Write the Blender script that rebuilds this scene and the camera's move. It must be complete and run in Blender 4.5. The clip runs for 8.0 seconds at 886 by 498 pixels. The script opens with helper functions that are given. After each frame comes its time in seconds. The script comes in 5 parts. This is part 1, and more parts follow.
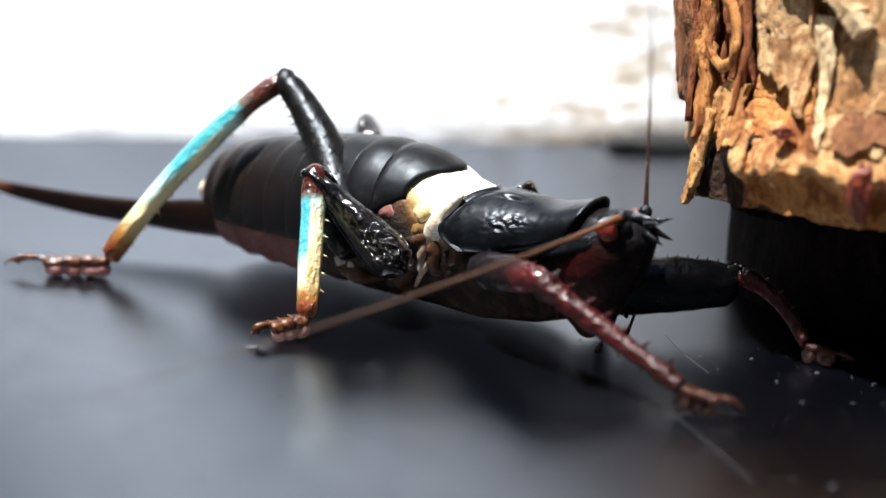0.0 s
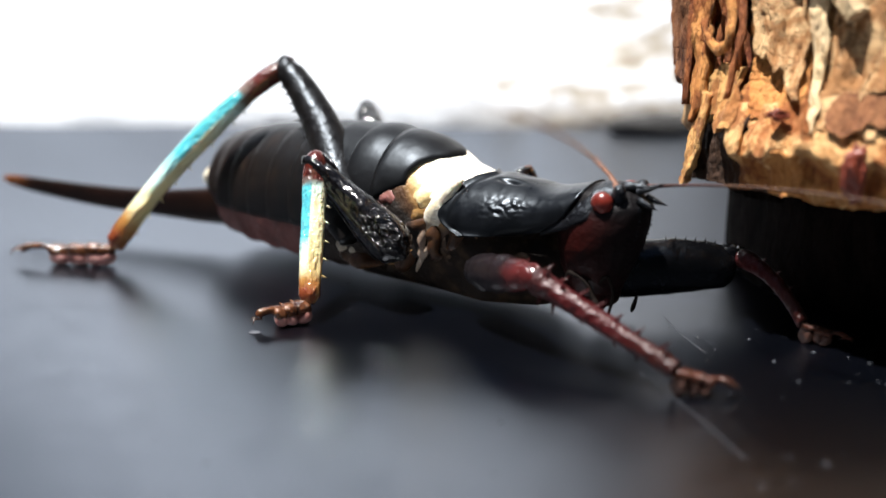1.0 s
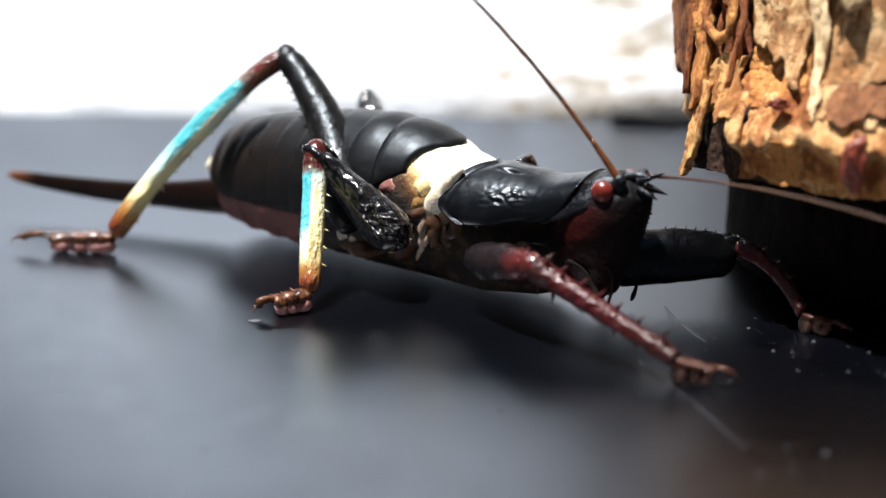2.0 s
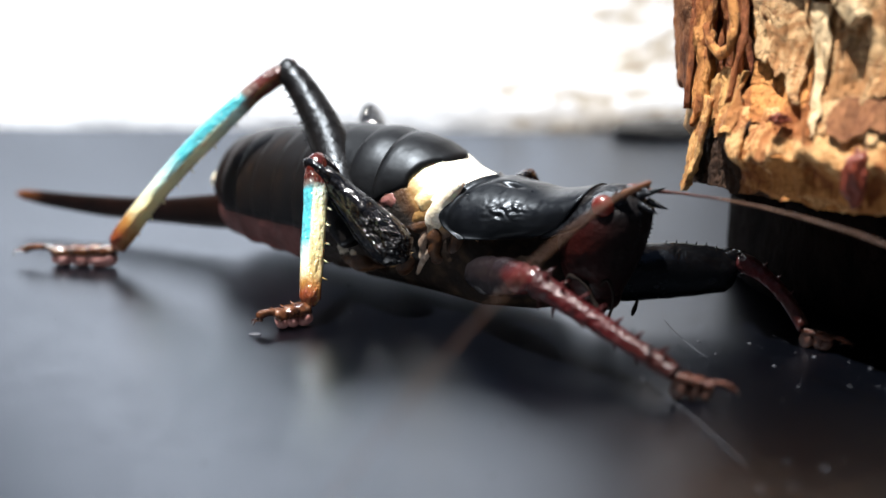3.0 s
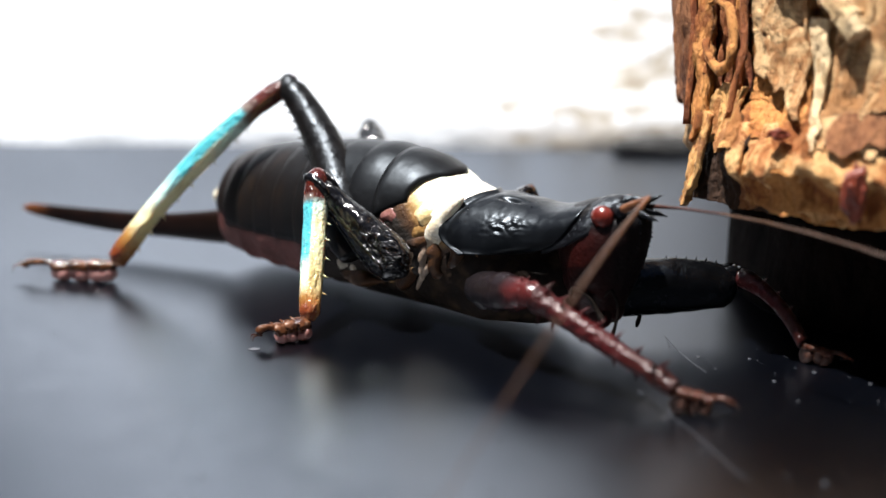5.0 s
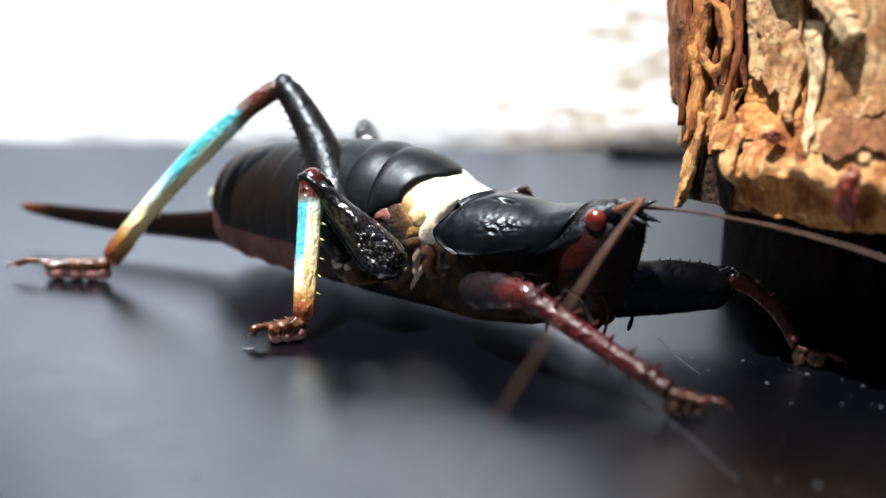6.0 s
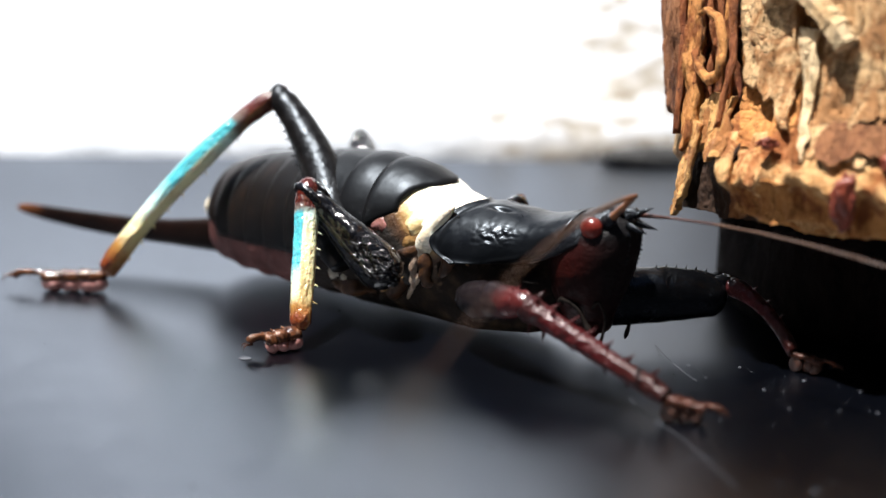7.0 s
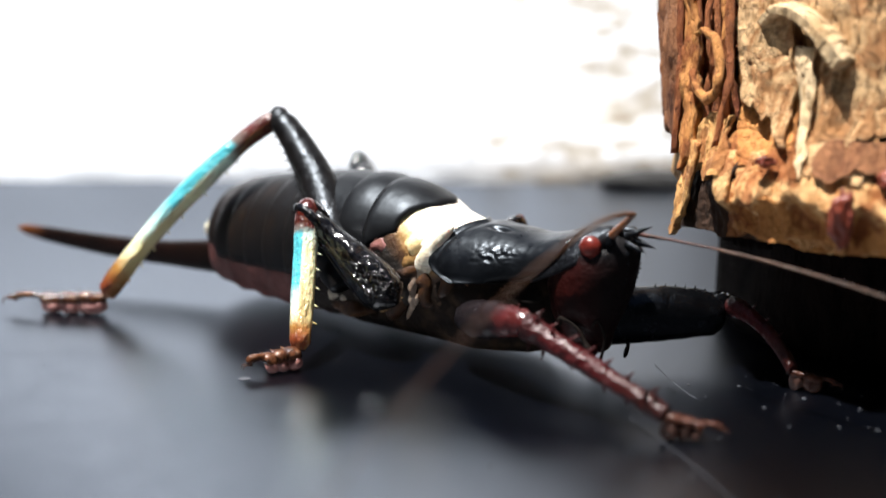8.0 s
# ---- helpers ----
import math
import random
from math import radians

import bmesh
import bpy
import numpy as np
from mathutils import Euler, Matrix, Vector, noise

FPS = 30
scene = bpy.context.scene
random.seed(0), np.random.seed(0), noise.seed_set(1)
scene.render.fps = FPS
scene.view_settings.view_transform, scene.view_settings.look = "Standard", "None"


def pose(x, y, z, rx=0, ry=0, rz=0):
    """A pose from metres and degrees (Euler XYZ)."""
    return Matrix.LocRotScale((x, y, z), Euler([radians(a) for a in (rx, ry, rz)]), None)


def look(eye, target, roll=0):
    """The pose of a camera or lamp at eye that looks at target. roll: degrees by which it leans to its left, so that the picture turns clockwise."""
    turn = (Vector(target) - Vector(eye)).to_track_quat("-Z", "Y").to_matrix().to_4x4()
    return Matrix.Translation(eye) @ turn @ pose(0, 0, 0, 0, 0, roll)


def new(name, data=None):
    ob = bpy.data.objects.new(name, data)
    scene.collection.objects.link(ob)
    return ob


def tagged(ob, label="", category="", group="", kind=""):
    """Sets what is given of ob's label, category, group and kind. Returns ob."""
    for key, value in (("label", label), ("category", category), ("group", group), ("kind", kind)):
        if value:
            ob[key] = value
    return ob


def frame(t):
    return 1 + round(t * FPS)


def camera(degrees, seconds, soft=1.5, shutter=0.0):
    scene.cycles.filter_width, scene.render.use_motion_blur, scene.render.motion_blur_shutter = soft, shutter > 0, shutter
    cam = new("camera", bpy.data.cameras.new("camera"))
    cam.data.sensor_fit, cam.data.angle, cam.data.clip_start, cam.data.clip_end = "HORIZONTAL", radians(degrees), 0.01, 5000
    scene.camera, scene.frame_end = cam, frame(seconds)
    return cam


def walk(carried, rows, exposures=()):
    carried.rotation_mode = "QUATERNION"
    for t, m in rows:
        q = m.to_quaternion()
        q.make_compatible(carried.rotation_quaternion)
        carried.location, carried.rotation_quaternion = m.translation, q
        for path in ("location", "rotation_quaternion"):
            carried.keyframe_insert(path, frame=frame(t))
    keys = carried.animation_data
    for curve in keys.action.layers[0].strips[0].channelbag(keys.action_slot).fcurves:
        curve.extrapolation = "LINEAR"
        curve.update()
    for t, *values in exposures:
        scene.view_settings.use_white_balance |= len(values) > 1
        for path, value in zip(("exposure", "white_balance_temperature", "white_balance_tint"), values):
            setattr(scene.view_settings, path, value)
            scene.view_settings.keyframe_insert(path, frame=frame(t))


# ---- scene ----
cam = camera(38, 8.0, soft=1.5, shutter=0.7)
cam.data.dof.use_dof = True
cam.data.dof.focus_distance = 0.099
cam.data.dof.aperture_fstop = 18.0
MM = 0.001


def view(ex, ey, ez, tx, ty, tz, roll):
    return look((ex * MM, ey * MM, ez * MM), (tx * MM, ty * MM, tz * MM), roll)


walk(cam, [
    (0.0, view(-1.09, 1.08, 34.08, 0.11, 96.99, 5.82, 0.545)),
    (0.5, view(-0.99, 0.99, 34.25, 0.19, 97, 6.32, 0.428)),
    (1.0, view(-0.46, 0.14, 34.51, 0.09, 95.67, 4.96, -0.173)),
    (1.5, view(-0.44, 0.07, 34.43, 0.08, 95.36, 4.13, -0.164)),
    (3.0, view(-0.04, 0.04, 34.25, 0.02, 95.72, 5.18, 0.037)),
    (3.5, view(-0.12, -0.09, 33.99, -0.12, 95.95, 6.11, -0.031)),
    (4.0, view(-0, -0, 34, -0, 96.13, 6.44, -0)),
    (4.5, view(-0.01, -0.01, 34.05, -0.09, 96.06, 6.3, -0.018)),
    (6.0, view(0.05, -0.05, 34.17, 0.48, 96, 6.35, 0.407)),
    (6.5, view(-0.06, -0.13, 33.87, 0.48, 96.31, 7.41, 0.029)),
    (7.0, view(-0.09, -0.23, 33.83, 0.76, 96.11, 7.04, 0.185)),
    (7.5, view(-0.08, -0.48, 33.47, 0.89, 95.93, 6.94, 0.059)),
    (8.0, view(-0.02, -0.59, 33.25, 0.82, 96.31, 8.59, -0.037)),
])

# ---------------------------------------------------------------- light
world = bpy.data.worlds.new("sky")
scene.world = world
world.use_nodes = True
wt = world.node_tree
sky = wt.nodes.new("ShaderNodeTexSky")
sky.sky_type = "NISHITA"
sky.sun_disc = False
SUN_DIR = Vector((-0.25, -0.02, 0.97)).normalized()
sky.sun_elevation = math.asin(SUN_DIR.z)
sky.sun_rotation = math.atan2(SUN_DIR.x, SUN_DIR.y)
wt.links.new(sky.outputs[0], wt.nodes["Background"].inputs[0])
wt.nodes["Background"].inputs[1].default_value = 0.017
sun = new("sun", bpy.data.lights.new("sun", "SUN"))
sun.data.energy = 4.8
sun.data.angle = radians(1.0)
sun.data.color = (1.0, 0.965, 0.935)
sun.matrix_world = look(SUN_DIR * 2.0, (0, 0, 0))
scene.view_settings.exposure = 1.4


# ---------------------------------------------------------------- helpers
def mm(x, y=None, z=None):
    v = Vector(x) if y is None else Vector((x, y, z))
    return v * MM


WORLD = {}


def place(ob, parent, m):
    """Put ob at the world pose m, under parent."""
    WORLD[ob.name] = m
    if parent is None:
        ob.matrix_basis = m
    else:
        ob.parent = parent
        ob.matrix_basis = WORLD[parent.name].inverted() @ m
    return ob


def part(name, bm, material, parent, label="", m=None, smooth=True):
    """Link a bmesh (in millimetres) as one mesh object under a thing or a part."""
    bmesh.ops.scale(bm, vec=(MM, MM, MM), verts=bm.verts)
    bmesh.ops.recalc_face_normals(bm, faces=bm.faces)
    me = bpy.data.meshes.new(name)
    for f in bm.faces:
        f.smooth = smooth
    bm.to_mesh(me)
    bm.free()
    for one in (material if isinstance(material, (list, tuple)) else (material,)):
        me.materials.append(one)
    ob = new(name, me)
    if m is None:
        m = WORLD[parent.name] if parent else Matrix()
    place(ob, parent, m)
    if label:
        ob["label"] = label
    return ob


def thing(name, m, label, category, group="", kind=""):
    ob = new(name)
    ob.empty_display_size = 0.005
    place(ob, None, m)
    return tagged(ob, label, category, group, kind)


def ring_loft(bm, rings, close=True, cap=True):
    """Join rings of points (lists of vectors of one length) into a skin."""
    made = [[bm.verts.new(p) for p in ring] for ring in rings]
    n = len(rings[0])
    for a, b in zip(made, made[1:]):
        for i in range(n if close else n - 1):
            j = (i + 1) % n
            bm.faces.new((a[i], a[j], b[j], b[i]))
    if cap and close:
        bm.faces.new(made[0])
        bm.faces.new(list(reversed(made[-1])))
    return made


def axis_pose(p0, p1, up=(0, 0, 1)):
    """World pose (points in mm) with x along p0->p1 and z near up."""
    a, b = Vector(p0), Vector(p1)
    x = (b - a).normalized()
    y = Vector(up).cross(x).normalized()
    z = x.cross(y)
    m = Matrix((x, y, z)).transposed().to_4x4()
    m.translation = a * MM
    return m


def limb(profile, length, n=18, steps=None, rough=0.0, seed=0.0, bend=0.0):
    """A limb along +x in mm. profile: (share of length, half width y, half width z, z offset)."""
    bm = bmesh.new()
    steps = steps or 26
    rings = []
    ts = [p[0] for p in profile]
    for k in range(steps + 1):
        t = ts[0] + (ts[-1] - ts[0]) * (0.5 - 0.5 * math.cos(math.pi * k / steps))
        ry = float(np.interp(t, ts, [p[1] for p in profile]))
        rz = float(np.interp(t, ts, [p[2] for p in profile]))
        oz = float(np.interp(t, ts, [p[3] if len(p) > 3 else 0 for p in profile]))
        oz += bend * 4 * t * (1 - t)
        ring = []
        for i in range(n):
            a = 2 * math.pi * i / n
            c, s = math.cos(a), math.sin(a)
            k2 = 1.0
            if rough:
                k2 += rough * noise.noise(Vector((t * length * 1.3, c * 1.6 + seed, s * 1.6)))
            ring.append(Vector((t * length, c * ry * k2, oz + s * rz * k2)))
        rings.append(ring)
    ring_loft(bm, rings)
    return bm


def spine(bm, base, tip, r):
    """A thin thorn, added to bm."""
    base, tip = Vector(base), Vector(tip)
    d = (tip - base).normalized()
    s = d.orthogonal().normalized()
    q = d.cross(s)
    ring = [bm.verts.new(base + (s * math.cos(a) + q * math.sin(a)) * r) for a in (0, 1.257, 2.513, 3.77, 5.027)]
    mid = [bm.verts.new(base.lerp(tip, 0.55) + (v.co - base) * 0.5) for v in ring]
    top = bm.verts.new(tip)
    for i in range(5):
        j = (i + 1) % 5
        bm.faces.new((ring[i], ring[j], mid[j], mid[i]))
        bm.faces.new((mid[i], mid[j], top))


def ball(bm, centre, rx, ry, rz, u=14, v=9):
    m = Matrix.Translation(centre) @ Matrix.Diagonal((rx, ry, rz, 1))
    bmesh.ops.create_uvsphere(bm, u_segments=u, v_segments=v, radius=1.0, matrix=m)


def tube(bm, pts, radii, n=10, flat=1.0):
    """A tapered tube through points, added to bm."""
    pts = [Vector(p) for p in pts]
    side = None
    rings = []
    for i, p in enumerate(pts):
        d = (pts[min(i + 1, len(pts) - 1)] - pts[max(i - 1, 0)]).normalized()
        if side is None:
            side = d.orthogonal().normalized()
        side = (side - d * side.dot(d)).normalized()
        q = d.cross(side)
        r = radii[i] if isinstance(radii, (list, tuple)) else radii
        rings.append([p + (side * math.cos(2 * math.pi * k / n) + q * math.sin(2 * math.pi * k / n) * flat) * r for k in range(n)])
    ring_loft(bm, rings)


def smooth_path(pts, n=24):
    """Points along a smooth curve through pts."""
    pts = [Vector(p) for p in pts]
    ext = [pts[0] * 2 - pts[1]] + pts + [pts[-1] * 2 - pts[-2]]
    out = []
    m = len(pts) - 1
    for k in range(n + 1):
        u = m * k / n
        i = min(int(u), m - 1)
        t = u - i
        a, b, c, d = ext[i:i + 4]
        out.append(0.5 * ((2 * b) + (c - a) * t + (2 * a - 5 * b + 4 * c - d) * t * t + (3 * b - a - 3 * c + d) * t ** 3))
    return out


# ---------------------------------------------------------------- materials
class Nodes:
    """A small shader builder; lengths in millimetres through object coordinates."""

    def __init__(self, name):
        self.mat = bpy.data.materials.new(name)
        self.mat.use_nodes = True
        self.t = self.mat.node_tree
        self.bsdf = self.t.nodes["Principled BSDF"]
        co = self.t.nodes.new("ShaderNodeTexCoord")
        sc = self.t.nodes.new("ShaderNodeVectorMath")
        sc.operation = "SCALE"
        sc.inputs["Scale"].default_value = 1000.0
        self.t.links.new(co.outputs["Object"], sc.inputs[0])
        self.mm = sc.outputs[0]

    def link(self, a, b):
        self.t.links.new(a, b)

    def stretch(self, x, y, z):
        m = self.t.nodes.new("ShaderNodeVectorMath")
        m.operation = "MULTIPLY"
        m.inputs[1].default_value = (x, y, z)
        self.link(self.mm, m.inputs[0])
        return m.outputs[0]

    def noise(self, scale, detail=4.0, rough=0.55, vec=None, distort=0.0):
        n = self.t.nodes.new("ShaderNodeTexNoise")
        n.inputs["Scale"].default_value = scale
        n.inputs["Detail"].default_value = detail
        n.inputs["Roughness"].default_value = rough
        n.inputs["Distortion"].default_value = distort
        self.link(vec or self.mm, n.inputs["Vector"])
        return n.outputs["Fac"]

    def cells(self, scale, vec=None):
        n = self.t.nodes.new("ShaderNodeTexVoronoi")
        n.inputs["Scale"].default_value = scale
        self.link(vec or self.mm, n.inputs["Vector"])
        return n.outputs["Distance"]

    def ramp(self, fac, stops):
        r = self.t.nodes.new("ShaderNodeValToRGB")
        el = r.color_ramp.elements
        while len(el) < len(stops):
            el.new(0.5)
        for e, (p, c) in zip(el, stops):
            e.position = p
            e.color = (*c, 1) if isinstance(c, tuple) else (c, c, c, 1)
        self.link(fac, r.inputs[0])
        return r.outputs[0]

    def mix(self, fac, a, b, kind="MIX"):
        m = self.t.nodes.new("ShaderNodeMix")
        m.data_type = "RGBA"
        m.blend_type = kind
        for s, i in ((fac, 0), (a, 6), (b, 7)):
            if isinstance(s, (int, float)):
                m.inputs[i].default_value = s if i == 0 else (s, s, s, 1)
            elif isinstance(s, tuple):
                m.inputs[i].default_value = (*s, 1)
            else:
                self.link(s, m.inputs[i])
        return m.outputs[2]

    def axis(self, which, lo, hi):
        """Object coordinate along an axis, lo..hi mm mapped to 0..1."""
        s = self.t.nodes.new("ShaderNodeSeparateXYZ")
        self.link(self.mm, s.inputs[0])
        r = self.t.nodes.new("ShaderNodeMapRange")
        r.inputs[1].default_value, r.inputs[2].default_value = lo, hi
        self.link(s.outputs[which], r.inputs[0])
        return r.outputs[0]

    def add(self, a, b, k=1.0):
        m = self.t.nodes.new("ShaderNodeMath")
        m.operation = "MULTIPLY_ADD"
        self.link(b, m.inputs[0])
        m.inputs[1].default_value = k
        self.link(a, m.inputs[2])
        return m.outputs[0]

    def finish(self, colour, rough, bump=None, depth=0.1, metal=0.0, coat=0.0, sss=0.0, spec=0.5, coat_rough=0.1, trans=0.0, tint=(1, 1, 1)):
        b = self.bsdf
        for key, val in (("Base Color", colour), ("Roughness", rough)):
            if isinstance(val, tuple):
                b.inputs[key].default_value = (*val, 1)
            elif isinstance(val, (int, float)):
                b.inputs[key].default_value = val
            else:
                self.link(val, b.inputs[key])
        b.inputs["Metallic"].default_value = metal
        b.inputs["Specular IOR Level"].default_value = spec
        b.inputs["Coat Weight"].default_value = coat
        b.inputs["Specular Tint"].default_value = (*tint, 1)
        b.inputs["Coat Roughness"].default_value = coat_rough
        b.inputs["Transmission Weight"].default_value = trans
        if sss:
            b.inputs["Subsurface Weight"].default_value = sss
            b.inputs["Subsurface Radius"].default_value = (0.0006, 0.0004, 0.0003)
            b.inputs["Subsurface Scale"].default_value = 1.0
        if bump is not None:
            n = self.t.nodes.new("ShaderNodeBump")
            n.inputs["Distance"].default_value = depth * MM
            n.inputs["Strength"].default_value = 1.0
            self.link(bump, n.inputs["Height"])
            self.link(n.outputs[0], b.inputs["Normal"])
        return self.mat


def m_plain(name, stops, rough, scale=1.0, bump_scale=3.0, depth=0.03, **kw):
    n = Nodes(name)
    col = n.ramp(n.noise(scale, 5), stops)
    return n.finish(col, rough, n.noise(bump_scale, 4), depth, **kw)


def m_table():
    """Satin black plastic: a dark body under a blurred, bluish gloss."""
    n = Nodes("black_sheet")
    big = n.noise(0.035, 3)
    fine = n.noise(1.6, 4)
    col = n.ramp(n.add(big, fine, 0.4), [(0.4, (0.0008, 0.0010, 0.0018)), (0.9, (0.0016, 0.0020, 0.0033))])
    dust = n.ramp(n.noise(0.9, 6, 0.7), [(0.72, 0.0), (0.84, 0.03)])
    col = n.mix(dust, col, (0.12, 0.12, 0.13))
    rough = n.ramp(n.add(big, n.noise(0.4, 5), 0.6), [(0.35, 0.27), (1.0, 0.39)])
    bump = n.t.nodes.new("ShaderNodeBump")
    bump.inputs["Distance"].default_value = 0.04 * MM
    n.link(n.add(n.noise(0.06, 2), n.noise(5.0, 3), 0.3), bump.inputs["Height"])
    matt = n.t.nodes.new("ShaderNodeBsdfDiffuse")
    n.link(col, matt.inputs["Color"])
    gloss = n.t.nodes.new("ShaderNodeBsdfGlossy")
    gloss.distribution = "BECKMANN"
    gloss.inputs["Color"].default_value = (0.60, 0.65, 0.73, 1)
    n.link(rough, gloss.inputs["Roughness"])
    n.link(bump.outputs[0], gloss.inputs["Normal"])
    tilt = n.t.nodes.new("ShaderNodeLayerWeight")
    tilt.inputs["Blend"].default_value = 0.5
    sheen = n.ramp(tilt.outputs["Facing"], [(0.0, 0.04), (0.35, 0.12), (0.55, 0.345), (0.75, 0.36), (0.87, 0.38), (1.0, 0.85)])
    both = n.t.nodes.new("ShaderNodeMixShader")
    n.link(sheen, both.inputs[0])
    n.link(matt.outputs[0], both.inputs[1])
    n.link(gloss.outputs[0], both.inputs[2])
    n.link(both.outputs[0], n.t.nodes["Material Output"].inputs["Surface"])
    return n.mat


def m_wall():
    n = Nodes("white_plaster")
    stain = n.noise(0.22, 7, 0.66, n.stretch(0.8, 1, 2.0), 0.4)
    stain = n.add(n.add(stain, n.axis(0, -10.0, 25.0), -0.12), n.axis(0, 15.0, -25.0), 0.10)
    col = n.ramp(stain, [(0.22, (0.28, 0.24, 0.18)), (0.33, (0.44, 0.40, 0.34)), (0.41, (0.78, 0.83, 0.89))])
    # unseen right end and upper right darkened so the sheet's reflection stays dark
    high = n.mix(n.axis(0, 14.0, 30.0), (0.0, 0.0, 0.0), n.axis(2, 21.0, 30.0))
    dim_end = n.ramp(n.add(n.add(n.axis(0, 30.0, 52.0), n.noise(0.06, 5), 0.3), high, 0.6), [(0.3, 0.0), (0.75, 1.0)])
    dirt = n.ramp(n.add(n.axis(2, 5.0, -1.0), n.noise(0.12, 5), 0.7), [(0.75, 0.0), (1.15, 0.55)])
    col = n.mix(n.mix(n.axis(0, -4.0, 14.0), (0.0, 0.0, 0.0), dirt), col, (0.30, 0.24, 0.16))
    col = n.mix(dim_end, col, (0.28, 0.28, 0.28))
    return n.finish(col, 0.9, n.noise(0.5, 6, 0.6), 0.5)


def m_black(name, wrinkle=0.05, scale=1.6, rough=0.3, tint=(0.012, 0.012, 0.014), coat=0.25, spec=0.5):
    n = Nodes(name)
    lo = tuple(c * 0.6 for c in tint)
    hi = tuple(c * 1.8 for c in tint)
    col = n.ramp(n.noise(0.6, 5), [(0.3, lo), (0.75, hi)])
    r = n.ramp(n.noise(0.9, 4), [(0.3, rough * 0.75), (0.8, rough * 1.35)])
    return n.finish(col, r, n.add(n.noise(scale, 3, 0.5, None, 0.6), n.noise(scale * 5, 2), 0.12), wrinkle * 6, coat=coat, coat_rough=0.12, spec=spec, tint=(0.76, 0.88, 1.0))


def m_femur():
    """Wet-looking black cuticle, netted with wrinkles towards the hip."""
    n = Nodes("glossy_wrinkled_black")
    col = n.ramp(n.noise(0.6, 5), [(0.3, (0.0015, 0.0014, 0.0016)), (0.75, (0.005, 0.0042, 0.0045))])
    net = n.noise(1.15, 1.5, 0.45, n.stretch(0.8, 1.1, 1.1), 1.1)
    where = n.ramp(n.add(n.axis(0, 0.0, 8.0), n.noise(0.5, 3), 0.3), [(0.45, 1.0), (0.7, 0.06)])
    h = n.mix(where, n.noise(0.4, 2), net)
    return n.finish(col, n.ramp(n.noise(0.9, 4), [(0.3, 0.16), (0.8, 0.26)]), h, 1.6, coat=1.0, coat_rough=0.09, spec=0.6)


def m_tibia(name, length, stops, edge, centre=((0.0, 0.0), (1.0, 0.0)), split=0.0):
    """Banded leg: colours run along the segment, a pale strip on one side."""
    n = Nodes(name)
    along = n.axis(0, 0.0, length)
    wob = n.add(along, n.noise(0.7, 3), 0.07)
    off = n.add(wob, n.ramp(along, [(0.0, 1.0), (1.0, 1.0)]), -0.035)
    col = n.ramp(off, stops)
    pale = n.ramp(off, edge)
    across = n.add(n.axis(2, -1.5 + split, 2.5 + split), n.ramp(along, list(centre)), -1.0)
    side = n.ramp(n.add(across, n.noise(1.2, 3), 0.08), [(0.395, 1.0), (0.435, 0.0)])
    col = n.mix(side, col, pale)
    streak = n.ramp(n.noise(1.5, 4, 0.6, n.stretch(0.18, 1.3, 1.3)), [(0.48, 0.0), (0.62, 0.5)])
    col = n.mix(n.mix(side, (0.0, 0.0, 0.0), streak), col, (0.32, 0.20, 0.07))
    dirt = n.ramp(n.noise(1.3, 5, 0.62, n.stretch(0.5, 1, 1)), [(0.58, 0.0), (0.74, 0.35)])
    col = n.mix(dirt, col, (0.16, 0.09, 0.04))
    return n.finish(col, n.ramp(n.noise(1.5, 4), [(0.35, 0.16), (0.8, 0.34)]), n.add(n.noise(1.0, 3, 0.5, n.stretch(0.35, 1.3, 1.3)), n.noise(2.2, 2), 0.3), 0.6, coat=1.0, coat_rough=0.1, sss=0.45)


def m_red(name, length, k=1.0):
    n = Nodes(name)
    t = n.add(n.axis(0, 0.0, length), n.noise(0.9, 4), 0.25)
    col = n.ramp(t, [(0.12, tuple(k * c for c in (0.035, 0.008, 0.008))), (0.35, tuple(k * c for c in (0.10, 0.007, 0.009))), (0.7, tuple(k * c for c in (0.09, 0.007, 0.009))), (1.05, tuple(k * c for c in (0.06, 0.010, 0.007)))])
    spots = n.ramp(n.noise(2.2, 5), [(0.5, 0.0), (0.75, 0.7)])
    col = n.mix(spots, col, tuple(k * c for c in (0.05, 0.010, 0.010)))
    return n.finish(col, n.ramp(n.noise(1.3, 4), [(0.35, 0.28), (0.7, 0.5)]), n.add(n.noise(1.6, 3), n.noise(0.8, 2), 0.8), 0.24, spec=0.32)


def m_thigh():
    n = Nodes("front_thigh")
    t = n.add(n.axis(0, 0.0, 7.6), n.noise(0.9, 4), 0.3)
    col = n.ramp(t, [(0.2, (0.007, 0.006, 0.007)), (0.8, (0.010, 0.006, 0.007)), (1.05, (0.06, 0.010, 0.010))])
    return n.finish(col, 0.27, n.noise(1.6, 4), 0.10, coat=0.0, spec=0.35)


